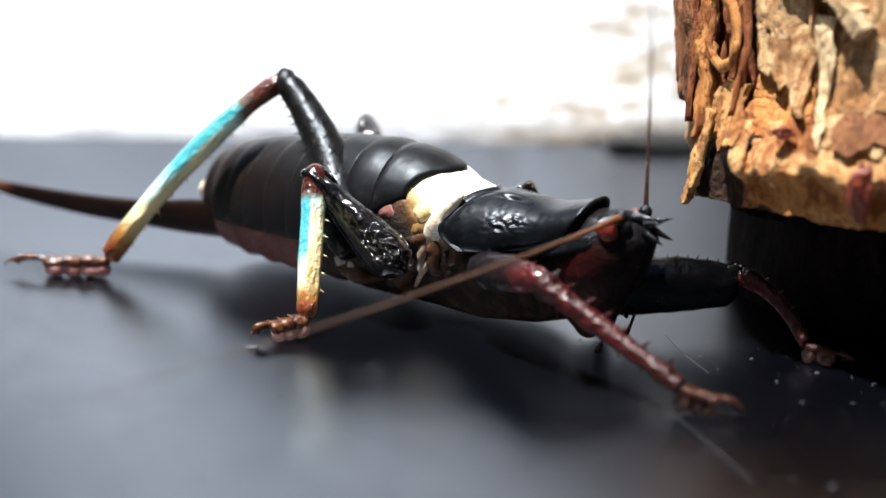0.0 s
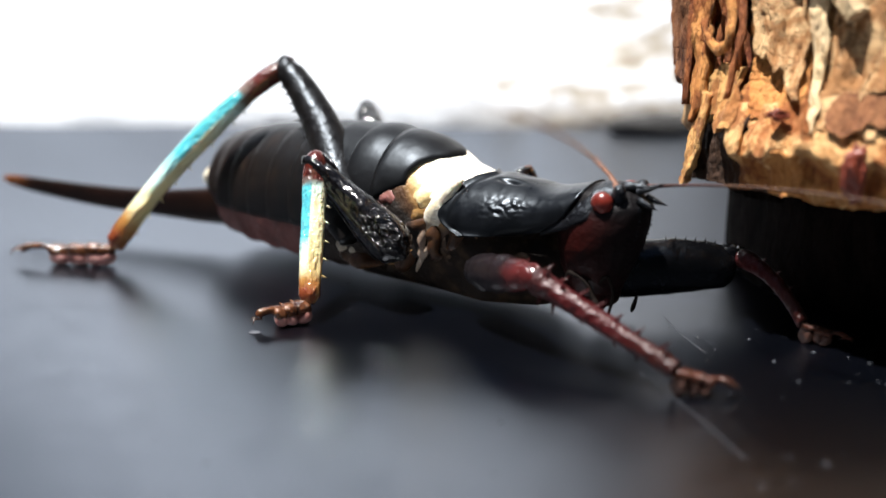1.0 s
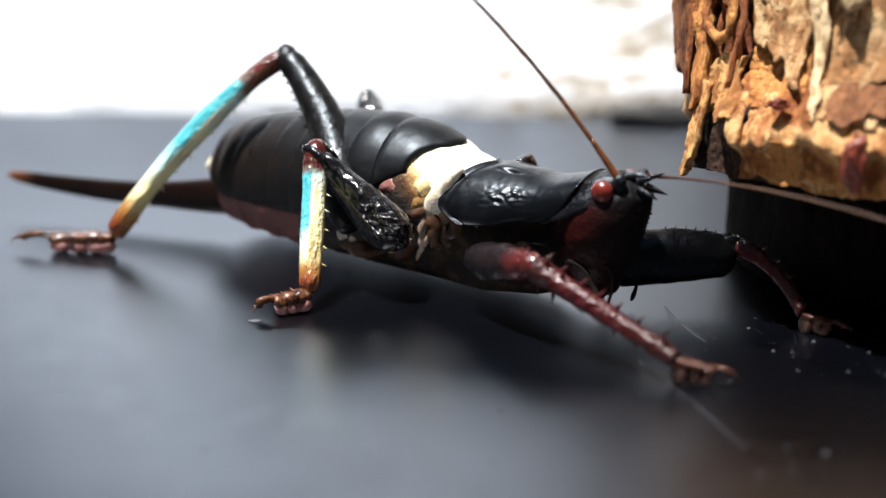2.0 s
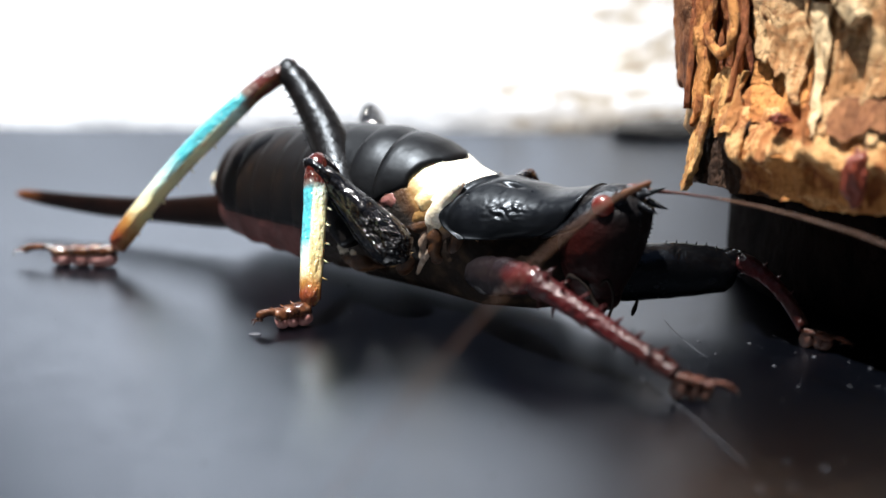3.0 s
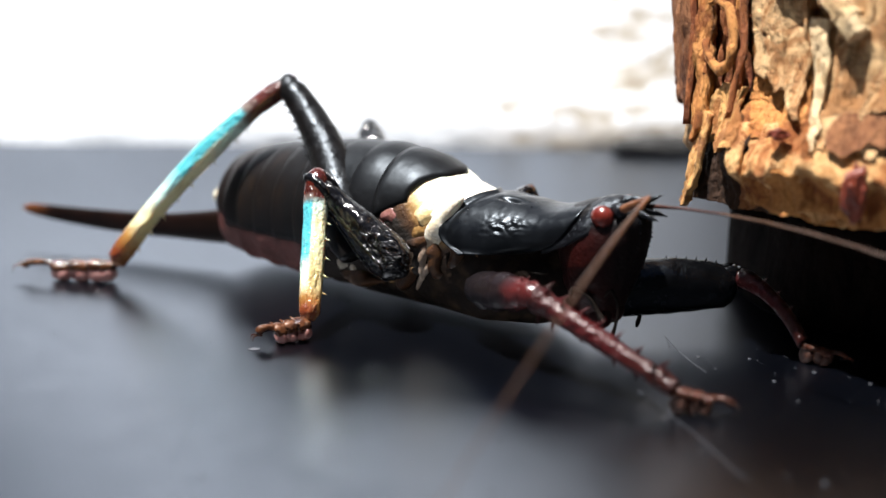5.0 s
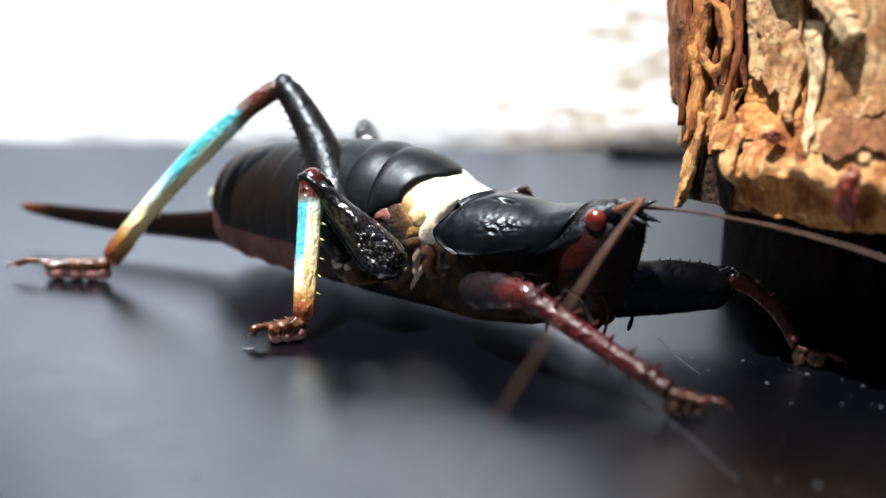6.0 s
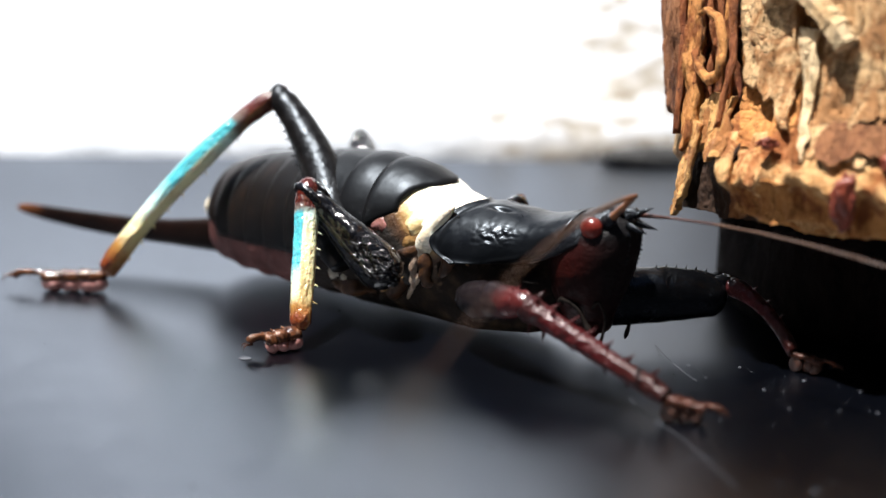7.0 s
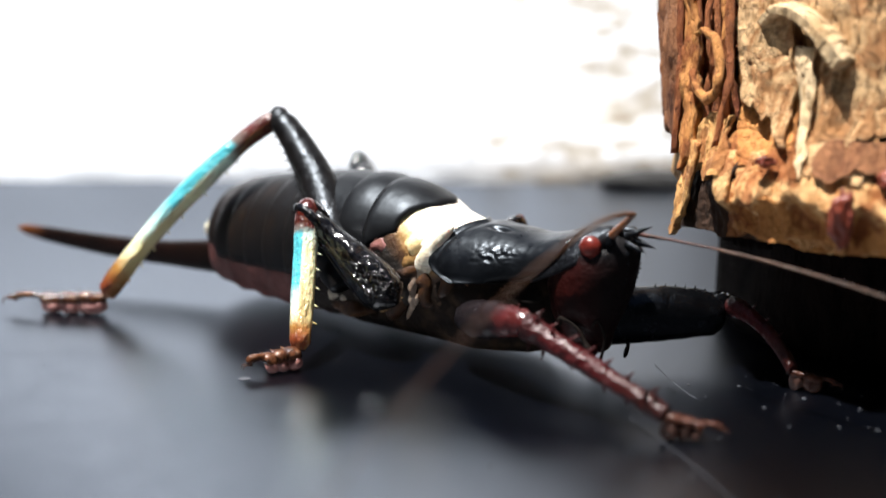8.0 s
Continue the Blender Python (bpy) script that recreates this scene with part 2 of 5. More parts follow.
def m_bark(name, light, mid, dark, zs=0.28, spec=0.3, patch=None, cracks=0.0):
    """Bark: drawn-out grain, blotches, dark fissures and fine pits."""
    n = Nodes(name)
    grain = n.noise(0.6, 8, 0.68, n.stretch(1, 1, zs), 0.5)
    blot = n.noise(0.24, 6, 0.62, None, 0.4)
    col = n.ramp(n.add(grain, blot, 0.6), [(0.52, dark), (0.66, mid), (0.84, light)])
    if patch:
        col = n.mix(n.ramp(n.noise(0.3, 6, 0.66, n.stretch(1, 1, 0.8), 0.6), [(0.5, 0.0), (0.56, 0.85)]), col, patch)
    pits = n.ramp(n.noise(3.0, 4, 0.6, n.stretch(1, 1, 0.5)), [(0.63, 0.0), (0.70, 0.7)])
    col = n.mix(pits, col, dark)
    crack = n.ramp(n.noise(0.42, 5, 0.6, n.stretch(1.3, 1.3, 0.5), 0.8), [(0.488, 0.0), (0.5, 0.35), (0.512, 0.0)])
    h = n.add(grain, n.noise(2.4, 6, 0.65, n.stretch(1, 1, 0.5)), 0.6)
    if cracks:
        across = n.ramp(n.noise(0.5, 4, 0.55, n.stretch(0.35, 0.35, 1.5), 0.5), [(0.485, 0.0), (0.5, cracks), (0.515, 0.0)])
        crack = n.mix(1.0, crack, across, "LIGHTEN")
    col = n.mix(crack, col, tuple(0.6 * c for c in dark))
    return n.finish(col, n.ramp(grain, [(0.3, 0.85), (0.7, 0.6)]), n.add(n.add(h, crack, -0.5), pits, -0.3), 0.6, spec=spec)


def m_shell():
    """Black back plates with a broad satin gloss, browner towards the tail."""
    n = Nodes("black_chitin")
    mott = n.noise(0.5, 5)
    tail = n.ramp(n.add(n.axis(0, -8.0, -24.0), mott, 0.35), [(0.35, 0.0), (1.1, 1.0)])
    col = n.mix(tail, n.ramp(mott, [(0.3, (0.0022, 0.0023, 0.0026)), (0.75, (0.005, 0.0048, 0.005))]), (0.006, 0.0034, 0.0022))
    streak = n.ramp(n.noise(0.9, 4, 0.6, n.stretch(2.2, 0.5, 0.22), 0.3), [(0.56, 0.0), (0.74, 0.5)])
    col = n.mix(n.mix(tail, (0.0, 0.0, 0.0), streak), col, (0.05, 0.026, 0.012))
    flank = n.mix(n.axis(0, -14.0, -10.0), (0.0, 0.0, 0.0), n.mix(n.axis(2, 8.5, 5.0), (0.0, 0.0, 0.0), n.ramp(n.noise(0.7, 4, 0.6, n.stretch(1.4, 0.5, 0.3)), [(0.42, 0.0), (0.66, 0.7)])))
    col = n.mix(flank, col, (0.075, 0.045, 0.018))
    rough = n.ramp(n.noise(0.7, 4), [(0.3, 0.36), (0.8, 0.48)])
    return n.finish(col, rough, n.add(n.noise(0.5, 2), n.noise(6.0, 3), 0.05), 0.06, spec=0.27, tint=(0.76, 0.88, 1.0))


def m_collar():
    """Soft collar: white on top, yellow where it folds, brown towards the legs; pigment plus painted shade."""
    n = Nodes("white_collar")
    t = n.add(n.axis(2, 5.0, 10.2), n.noise(0.7, 5, 0.6), 0.34)
    t = n.add(t, n.axis(0, -3.4, 0.2), 0.6)
    half = n.t.nodes.new("ShaderNodeMath")
    half.operation = "MULTIPLY"
    half.inputs[1].default_value = 0.5
    n.link(t, half.inputs[0])
    col = n.ramp(half.outputs[0], [(0.40, (0.010, 0.007, 0.005)), (0.49, (0.07, 0.030, 0.010)), (0.57, (0.30, 0.165, 0.05)), (0.66, (0.70, 0.55, 0.26)), (0.77, (0.88, 0.84, 0.70))])
    return n.finish(col, 0.5, n.add(n.noise(0.8, 4, 0.6), n.noise(3.0, 4), 0.15), 0.25, sss=0.1)


def m_skin(name, lo, hi):
    """Moist folded skin in one tone, stained brown in places."""
    n = Nodes(name)
    col = n.ramp(n.noise(0.9, 5, 0.6), [(0.3, lo), (0.6, hi)])
    stain = n.ramp(n.noise(0.6, 4, 0.6, None, 0.5), [(0.52, 0.0), (0.68, 0.75)])
    col = n.mix(stain, col, (0.10, 0.045, 0.018))
    return n.finish(col, 0.34, n.add(n.noise(1.0, 3), n.noise(4.0, 3), 0.15), 0.14, sss=0.15)


def m_pink():
    """Soft pink-brown skin, darker towards the breast."""
    n = Nodes("pink_brown_membrane")
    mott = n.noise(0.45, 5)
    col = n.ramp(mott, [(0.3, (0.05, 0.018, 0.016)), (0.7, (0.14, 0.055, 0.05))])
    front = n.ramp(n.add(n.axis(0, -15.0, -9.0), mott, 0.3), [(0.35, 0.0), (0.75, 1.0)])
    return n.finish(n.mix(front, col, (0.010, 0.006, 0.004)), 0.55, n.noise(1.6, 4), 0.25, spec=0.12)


def m_face():
    """Head skin: dark red cheeks, black brow and front."""
    n = Nodes("dark_red_face")
    mott = n.noise(0.8, 4)
    col = n.ramp(mott, [(0.3, (0.010, 0.0011, 0.0009)), (0.7, (0.022, 0.0022, 0.0016))])
    front = n.ramp(n.add(n.axis(0, 2.6, 6.8), mott, 0.35), [(0.45, 0.0), (0.85, 1.0)])
    brow = n.ramp(n.add(n.axis(2, 1.2, 3.4), mott, 0.3), [(0.4, 0.0), (0.8, 1.0)])
    col = n.mix(brow, n.mix(front, col, (0.006, 0.0025, 0.0025)), (0.004, 0.0035, 0.004))
    return n.finish(col, 0.42, n.add(n.noise(1.6, 4), n.noise(5.0, 3), 0.2), 0.12, spec=0.18)


def m_blade():
    """Brown-black blade, redder at its root and amber at its tip."""
    n = Nodes("brown_black_blade")
    wob = n.noise(0.35, 5)
    col = n.ramp(wob, [(0.3, (0.004, 0.002, 0.0016)), (0.75, (0.013, 0.005, 0.0035))])
    tip = n.ramp(n.add(n.axis(0, 23.5, 27.4), wob, 0.4), [(0.4, 0.0), (1.1, 1.0)])
    root = n.ramp(n.add(n.axis(0, 9.0, 0.0), wob, 0.4), [(0.35, 0.0), (0.95, 1.0)])
    col = n.mix(root, n.mix(tip, col, (0.16, 0.055, 0.018)), (0.009, 0.0035, 0.002))
    return n.finish(col, 0.3, n.noise(1.2, 4), 0.06, spec=0.25)


TABLE = m_table()
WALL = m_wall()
GROUND = m_plain("dry_earth", [(0.3, (0.10, 0.085, 0.065)), (0.7, (0.19, 0.165, 0.13))], 0.9, 0.05, 0.5, 0.5)
# dark tone of the unseen walls added to hold back light
SHADE_WALL = m_plain("shade_wall_dark", [(0.3, (0.035, 0.033, 0.032)), (0.7, (0.06, 0.057, 0.053))], 0.8, 0.02, 0.3, 0.4)
CHITIN = m_shell()
PRONOTUM = m_black("pitted_black_shield", 0.005, 0.9, 0.34, (0.002, 0.0023, 0.003), 0.0, 0.36)
FEMUR = m_femur()
SKIN_WHITE = m_skin("white_fold_skin", (0.62, 0.52, 0.34), (0.84, 0.80, 0.68))
SKIN_YELLOW = m_skin("yellow_fold_skin", (0.50, 0.33, 0.12), (0.78, 0.64, 0.36))
SKIN_BROWN = m_skin("brown_fold_skin", (0.010, 0.0045, 0.0025), (0.045, 0.019, 0.008))
SKIN_PINK = m_skin("pink_fold_skin", (0.20, 0.075, 0.07), (0.34, 0.15, 0.14))
SKIN_PALE = m_skin("pale_pink_fold_skin", (0.11, 0.07, 0.05), (0.34, 0.26, 0.20))
SKIN_GREY = m_skin("grey_white_fold_skin", (0.09, 0.075, 0.055), (0.30, 0.26, 0.20))
SKIN_OCHRE = m_skin("ochre_fold_skin", (0.13, 0.06, 0.016), (0.34, 0.20, 0.07))
COLLAR = m_collar()
HEADSKIN = m_face()
THIGH = m_black("satin_black_thigh", 0.022, 0.8, 0.36, (0.004, 0.0034, 0.0032), 0.0, 0.22)
FAR_THIGH = m_black("smooth_black_thigh", 0.03, 0.6, 0.24, (0.0010, 0.0010, 0.0013), 0.0, 0.5)
CROWN = m_black("grainy_black_crown", 0.03, 1.7, 0.34, (0.003, 0.003, 0.0038), 0.0, 0.38)
EYE = m_plain("red_eye", [(0.3, (0.08, 0.008, 0.005)), (0.7, (0.135, 0.016, 0.010))], 0.3, 1.4, 6, 0.02, coat=0.5)
CREAM = m_plain("cream_membrane", [(0.25, (0.40, 0.27, 0.11)), (0.42, (0.66, 0.54, 0.32)), (0.6, (0.78, 0.72, 0.54))], 0.5, 0.4, 1.0, 0.2, sss=0.15)
PINK = m_pink()
BELLY = m_plain("dark_belly", [(0.32, (0.004, 0.003, 0.0025)), (0.52, (0.010, 0.006, 0.004)), (0.74, (0.045, 0.028, 0.015))], 0.7, 0.5, 1.4, 0.2, spec=0.1)
ORANGE = m_plain("orange_brown_cuticle", [(0.3, (0.16, 0.045, 0.016)), (0.7, (0.36, 0.13, 0.045))], 0.35, 1.2, 3, 0.1)
OVIPOS = m_blade()
TARSUS = m_plain("brown_tarsus", [(0.35, (0.025, 0.008, 0.004)), (0.6, (0.11, 0.04, 0.016)), (0.82, (0.34, 0.22, 0.16))], 0.16, 1.3, 2.2, 0.25, coat=0.5)
PAD = m_plain("pink_pad", [(0.3, (0.17, 0.06, 0.052)), (0.7, (0.38, 0.19, 0.17))], 0.35, 1.2, 2.5, 0.15, sss=0.3)
PAD_DARK = m_plain("amber_pad", [(0.3, (0.022, 0.006, 0.003)), (0.7, (0.07, 0.022, 0.009))], 0.5, 1.2, 2.5, 0.15, sss=0.2)
TARSUS_PALE = m_plain("red_brown_tarsus", [(0.3, (0.014, 0.0038, 0.002)), (0.7, (0.055, 0.014, 0.005))], 0.3, 1.1, 2.6, 0.25, spec=0.35)
PALP = m_plain("dark_brown_palp", [(0.3, (0.004, 0.0025, 0.002)), (0.7, (0.012, 0.008, 0.006))], 0.7, 1.2, 3, 0.1, spec=0.12)
JOINT = m_plain("dark_red_joint", [(0.3, (0.03, 0.006, 0.005)), (0.7, (0.085, 0.014, 0.009))], 0.16, 1.0, 2.2, 0.12, coat=0.6)
AMBER = m_plain("amber_antenna_root", [(0.3, (0.06, 0.018, 0.006)), (0.7, (0.17, 0.06, 0.019))], 0.35, 1.5, 4, 0.08)
ROOT = m_plain("dark_antenna_root", [(0.3, (0.02, 0.007, 0.005)), (0.7, (0.06, 0.018, 0.012))], 0.4, 2.5, 5, 0.05)
ANTENNA = m_plain("brown_antenna", [(0.3, (0.036, 0.015, 0.007)), (0.7, (0.086, 0.037, 0.016))], 0.4, 2.5, 5, 0.05)
BARK_TAN = m_bark("tan_bark", (0.56, 0.25, 0.072), (0.30, 0.105, 0.026), (0.075, 0.020, 0.006), patch=(0.22, 0.062, 0.014))
BARK_GREY = m_bark("weathered_bark", (0.66, 0.43, 0.215), (0.43, 0.24, 0.10), (0.13, 0.053, 0.020), 0.6, patch=(0.36, 0.16, 0.055), cracks=0.6)
BARK_RED = m_bark("red_brown_fibre", (0.30, 0.10, 0.03), (0.15, 0.036, 0.012), (0.035, 0.008, 0.004), 0.14)
BARK_BROWN = m_bark("brown_bark", (0.26, 0.11, 0.045), (0.13, 0.045, 0.018), (0.035, 0.012, 0.006), 0.4)
# brown bark darkened for the shade inside the hollow
BARK_SHADE = m_bark("hollow_shade_wood", (0.05, 0.022, 0.009), (0.02, 0.008, 0.0035), (0.005, 0.0025, 0.0015), 0.4)
BARK_HOOD = m_bark("ochre_bark", (0.62, 0.34, 0.12), (0.38, 0.165, 0.045), (0.10, 0.03, 0.008), 0.5, patch=(0.28, 0.10, 0.026))
BARK_CREAM = m_bark("fresh_cream_bark", (0.72, 0.43, 0.185), (0.43, 0.18, 0.05), (0.15, 0.037, 0.009), 0.8, patch=(0.28, 0.085, 0.02))
# pale bark, further lightened for the sun on the chip and ridge
BARK_PALE = m_bark("sunlit_pale_bark", (0.74, 0.55, 0.32), (0.55, 0.36, 0.175), (0.17, 0.08, 0.035), 0.8)
RESIN = m_plain("red_resin", [(0.3, (0.07, 0.014, 0.009)), (0.7, (0.26, 0.055, 0.03))], 0.3, 0.6, 1.4, 0.5, coat=0.3)
# near-black tone for the shade under and inside the log
SHADE_WOOD = m_bark("shade_black_wood", (0.008, 0.005, 0.004), (0.004, 0.003, 0.0025), (0.002, 0.0015, 0.0015), 0.3, 0.02)
DARKSTONE = m_plain("dark_stone", [(0.3, (0.008, 0.008, 0.008)), (0.7, (0.03, 0.03, 0.03))], 0.8, 0.4, 1.5, 0.4)
LINT = m_plain("grey_lint", [(0.3, (0.035, 0.038, 0.046)), (0.7, (0.10, 0.108, 0.13))], 0.8, 1.0, 3, 0.02)


# ---------------------------------------------------------------- setting
def ground():
    bm = bmesh.new()
    bmesh.ops.create_grid(bm, x_segments=2, y_segments=2, size=3.0e6, matrix=Matrix.Translation((0, 0, -25)))
    tagged(part("ground", bm, GROUND, None), "dry earth ground beneath the black sheet", "ground", kind="structure")


def table():
    """A thick black sheet with a rounded, slightly wavy far edge."""
    bm = bmesh.new()
    rings = []
    for k in range(81):
        x = -420 + 840 * k / 80
        far = 166.5 + 1.6 * noise.noise(Vector((x * 0.05, 3.1, 0))) - 0.055 * max(-60, min(60, x))
        sect = [(far - 1.4, 0.0), (far - 0.45, -0.35), (far, -1.2), (far, -25.2), (-420, -25.2), (-420, 0)]
        rings.append([Vector((x, y, z)) for y, z in sect])
    ring_loft(bm, rings)
    ob = part("black_sheet", bm, TABLE, None, smooth=False)
    tagged(ob, "satin black sheet with dust and faint scratches", "table top", kind="structure")


def wall():
    """A rough white plaster wall that rises behind the sheet."""
    bm = bmesh.new()
    nx, nz = 210, 76
    grid = []
    for j in range(nz + 1):
        z = -25 + 205 * (j / nz) ** 1.15
        row = []
        for i in range(nx + 1):
            x = -95 + 425 * i / nx
            p = Vector((x * 0.055, z * 0.085, 0.7))
            rise = 0.52 * min(max(z, 0), 26) + 1.1 * max(z - 26, 0)
            y = 172 + 0.9 * noise.fractal(p, 1.0, 2.0, 5) + rise * (1 - 0.93 / (1 + math.exp(-(x - 38) / 6)))
            y += 0.7 * abs(noise.noise(Vector((x * 0.16, z * 0.24, 5.0))))
            row.append(bm.verts.new((x, y, z)))
        grid.append(row)
    back = [[bm.verts.new((-95 + 425 * i / nx, 370, z)) for i in range(nx + 1)] for z in (-25, 180)]
    for j in range(nz):
        for i in range(nx):
            bm.faces.new((grid[j][i], grid[j][i + 1], grid[j + 1][i + 1], grid[j + 1][i]))
    for i in range(nx):
        bm.faces.new((grid[nz][i], grid[nz][i + 1], back[1][i + 1], back[1][i]))
        bm.faces.new((back[0][i], back[0][i + 1], grid[0][i + 1], grid[0][i]))
        bm.faces.new((back[1][i], back[1][i + 1], back[0][i + 1], back[0][i]))
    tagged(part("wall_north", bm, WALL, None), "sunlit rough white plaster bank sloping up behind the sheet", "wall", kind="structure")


def shade_wall_behind():
    """Plain unseen dark wall, added behind the camera to block the sky's front light."""
    bm = bmesh.new()
    bmesh.ops.create_cube(bm, size=1.0, matrix=Matrix.Translation((0, -480, 320)) @ Matrix.Diagonal((2600, 60, 690, 1)))
    tagged(part("shade_wall_south", bm, SHADE_WALL, None, smooth=False), "added dark wall blocking sky light behind the camera", "wall", kind="structure")


def shade_walls_aside():
    """Plain unseen dark walls, added at the two ends to cut stray side light."""
    for name, x in (("shade_wall_west", -640), ("shade_wall_east", 700)):
        bm = bmesh.new()
        bmesh.ops.create_cube(bm, size=1.0, matrix=Matrix.Translation((x, 150, 175)) @ Matrix.Diagonal((60, 1180, 400, 1)))
        tagged(part(name, bm, SHADE_WALL, None, smooth=False), "added dark wall blocking light from the side", "wall", kind="structure")


def pebble():
    bm = bmesh.new()
    bmesh.ops.create_icosphere(bm, subdivisions=3, radius=1.0)
    for v in bm.verts:
        v.co *= 1 + 0.25 * noise.noise(v.co * 1.7)
        v.co = Vector((v.co.x * 6.2, v.co.y * 2.4, max(v.co.z, -0.55) * 1.55 + 0.85))
    ob = part("dark_pebble", bm, DARKSTONE, None, m=Matrix.Translation(mm(28.2, 162.5, 0)))
    tagged(ob, "small dark stone chip at the edge of the sheet", "stone")


def lint():
    """Two fine fibres and scattered specks on the sheet."""
    for pts in ([(13.6, 82.5, .05), (14.4, 79.5, .06), (15.6, 77.0, .05), (16.6, 73.6, .05), (17.4, 70.6, .05), (17.9, 69.0, .05)],
                [(17.2, 93.5, .05), (17.5, 90.2, .25), (18.3, 87.2, .2), (18.9, 86.0, .05)]):
        bm = bmesh.new()
        tube(bm, smooth_path(pts, 20), 0.019, 6)
        tagged(part("lint_fibre", bm, LINT, None), "fine grey lint fibre on the black sheet", "fibre")
    rnd = random.Random(4)
    bm = bmesh.new()
    for k in range(240):
        x, y = rnd.uniform(-38, 40), rnd.uniform(62, 150)
        if k < 130:
            x, y = rnd.uniform(16, 36), rnd.uniform(62, 92)
        r = rnd.choice((0.03, 0.035, 0.045, 0.09)) * rnd.uniform(0.7, 1.3)
        m = Matrix.Translation((x, y, r * 0.3)) @ Matrix.Diagonal((r * rnd.uniform(0.8, 1.9), r, r * 0.5, 1))
        bmesh.ops.create_icosphere(bm, subdivisions=1, radius=1.0, matrix=m)
    tagged(part("dust_specks", bm, LINT, None), "pale dust specks scattered on the black sheet", "dust", kind="stuff")
    bm = bmesh.new()
    bmesh.ops.create_icosphere(bm, subdivisions=2, radius=1.0, matrix=Matrix.Translation((-14.1, 90.6, 0.05)) @ Matrix.Diagonal((0.5, 0.3, 0.07, 1)))
    tagged(part("crumb", bm, LINT, None), "small pale crumb lying on the black sheet", "crumb")


ground()
table()
wall()
shade_wall_behind()
shade_walls_aside()
pebble()
lint()


# ---------------------------------------------------------------- the log
LOG_C = Vector((38.5, 100.5, 0))


def log_point(angle, z, r):
    """A point of the log's face; angle 0 faces the camera's side, negative towards its fibrous flank."""
    lean = 0.33 * (z - 12)
    deg = (math.degrees(angle) + 180) % 360 - 180
    face = 1 / (1 + math.exp(-(deg + 66) / 2.5))
    brow = 14.4 + 1.1 * noise.noise(Vector((7.5 * angle, 3.1, 0.4))) + 0.6 * noise.noise(Vector((19 * angle, 8.1, 0.4)))
    swell = math.exp(-((z - brow) / (3.2 if z > brow else 1.6)) ** 2)
    r += 3.2 * face * swell + 1.1 * (1 - face) * math.exp(-((z - 11.5) / 4.5) ** 2)
    return Vector((LOG_C.x + r * math.sin(angle), LOG_C.y + lean - r * math.cos(angle), z))


def relief(ang, z, seed, lump, rib, fissure):
    """Height of the bark's surface: swellings, upright ribs, fine grain and open fissures."""
    d = lump * noise.fractal(Vector((ang * 9, z * 0.22, seed)), 1.0, 2.1, 6)
    d += rib * noise.noise(Vector((ang * 46, z * 0.3, seed))) + 0.12 * noise.fractal(Vector((ang * 34, z * 1.8, seed)), 1.0, 2.0, 3)
    if fissure:
        d -= fissure * max(0.0, 1 - abs(noise.noise(Vector((ang * 13, z * 0.22, seed + 5)))) / 0.07)
        d -= 0.7 * fissure * max(0.0, 1 - abs(noise.noise(Vector((ang * 5, z * 0.9, seed + 9)))) / 0.06)
    return d


def bark_flake(name, a0, a1, z0, z1, r, material, parent, curl=0.0, flare=0.0, tuck=0.0, ragged=1.0, seed=0.0, thick=0.7, label="", lump=0.5, rib=0.18, fissure=0.0):
    """A sheet of bark on the log with ragged edges, swelling low down and tucked in at its foot."""
    bm = bmesh.new()
    nu, nv = 60, 64
    outer, inner = [], []
    for j in range(nv + 1):
        v = j / nv
        ro, ri = [], []
        for i in range(nu + 1):
            u = i / nu
            ang = a0 + (a1 - a0) * u
            ang += 0.04 * ragged * (noise.noise(Vector((seed, v * 5, u * 0.5))) + 0.5 * noise.noise(Vector((seed + 3, v * 14, u * 0.5))))
            lo = z0 + ragged * (1.3 * noise.noise(Vector((u * 4.5, seed, 0.3))) + 0.6 * noise.noise(Vector((u * 13, seed, 4.3))))
            hi = z1 + ragged * (1.3 * noise.noise(Vector((u * 4.0, seed, 9.3))) + 0.5 * noise.noise(Vector((u * 12, seed, 7.3))))
            z = lo + (hi - lo) * v
            d = relief(ang, z, seed, lump, rib, fissure)
            d += flare * math.exp(-((v - 0.34) / 0.3) ** 2) - tuck * max(0.0, (0.3 - v) / 0.3) ** 1.5 + curl * abs(2 * u - 1) ** 2.5
            ro.append(bm.verts.new(log_point(ang, z, r + d)))
            ri.append(bm.verts.new(log_point(ang, z, r + d - thick)))
        outer.append(ro)
        inner.append(ri)
    for j in range(nv):
        for i in range(nu):
            bm.faces.new((outer[j][i], outer[j][i + 1], outer[j + 1][i + 1], outer[j + 1][i]))
            bm.faces.new((inner[j][i], inner[j + 1][i], inner[j + 1][i + 1], inner[j][i + 1]))
    for j in range(nv):
        for i in (0, nu):
            bm.faces.new((outer[j][i], outer[j + 1][i], inner[j + 1][i], inner[j][i]))
    for i in range(nu):
        for j in (0, nv):
            bm.faces.new((outer[j][i], outer[j][i + 1], inner[j][i + 1], inner[j][i]))
    return part(name, bm, material, parent, label, Matrix())


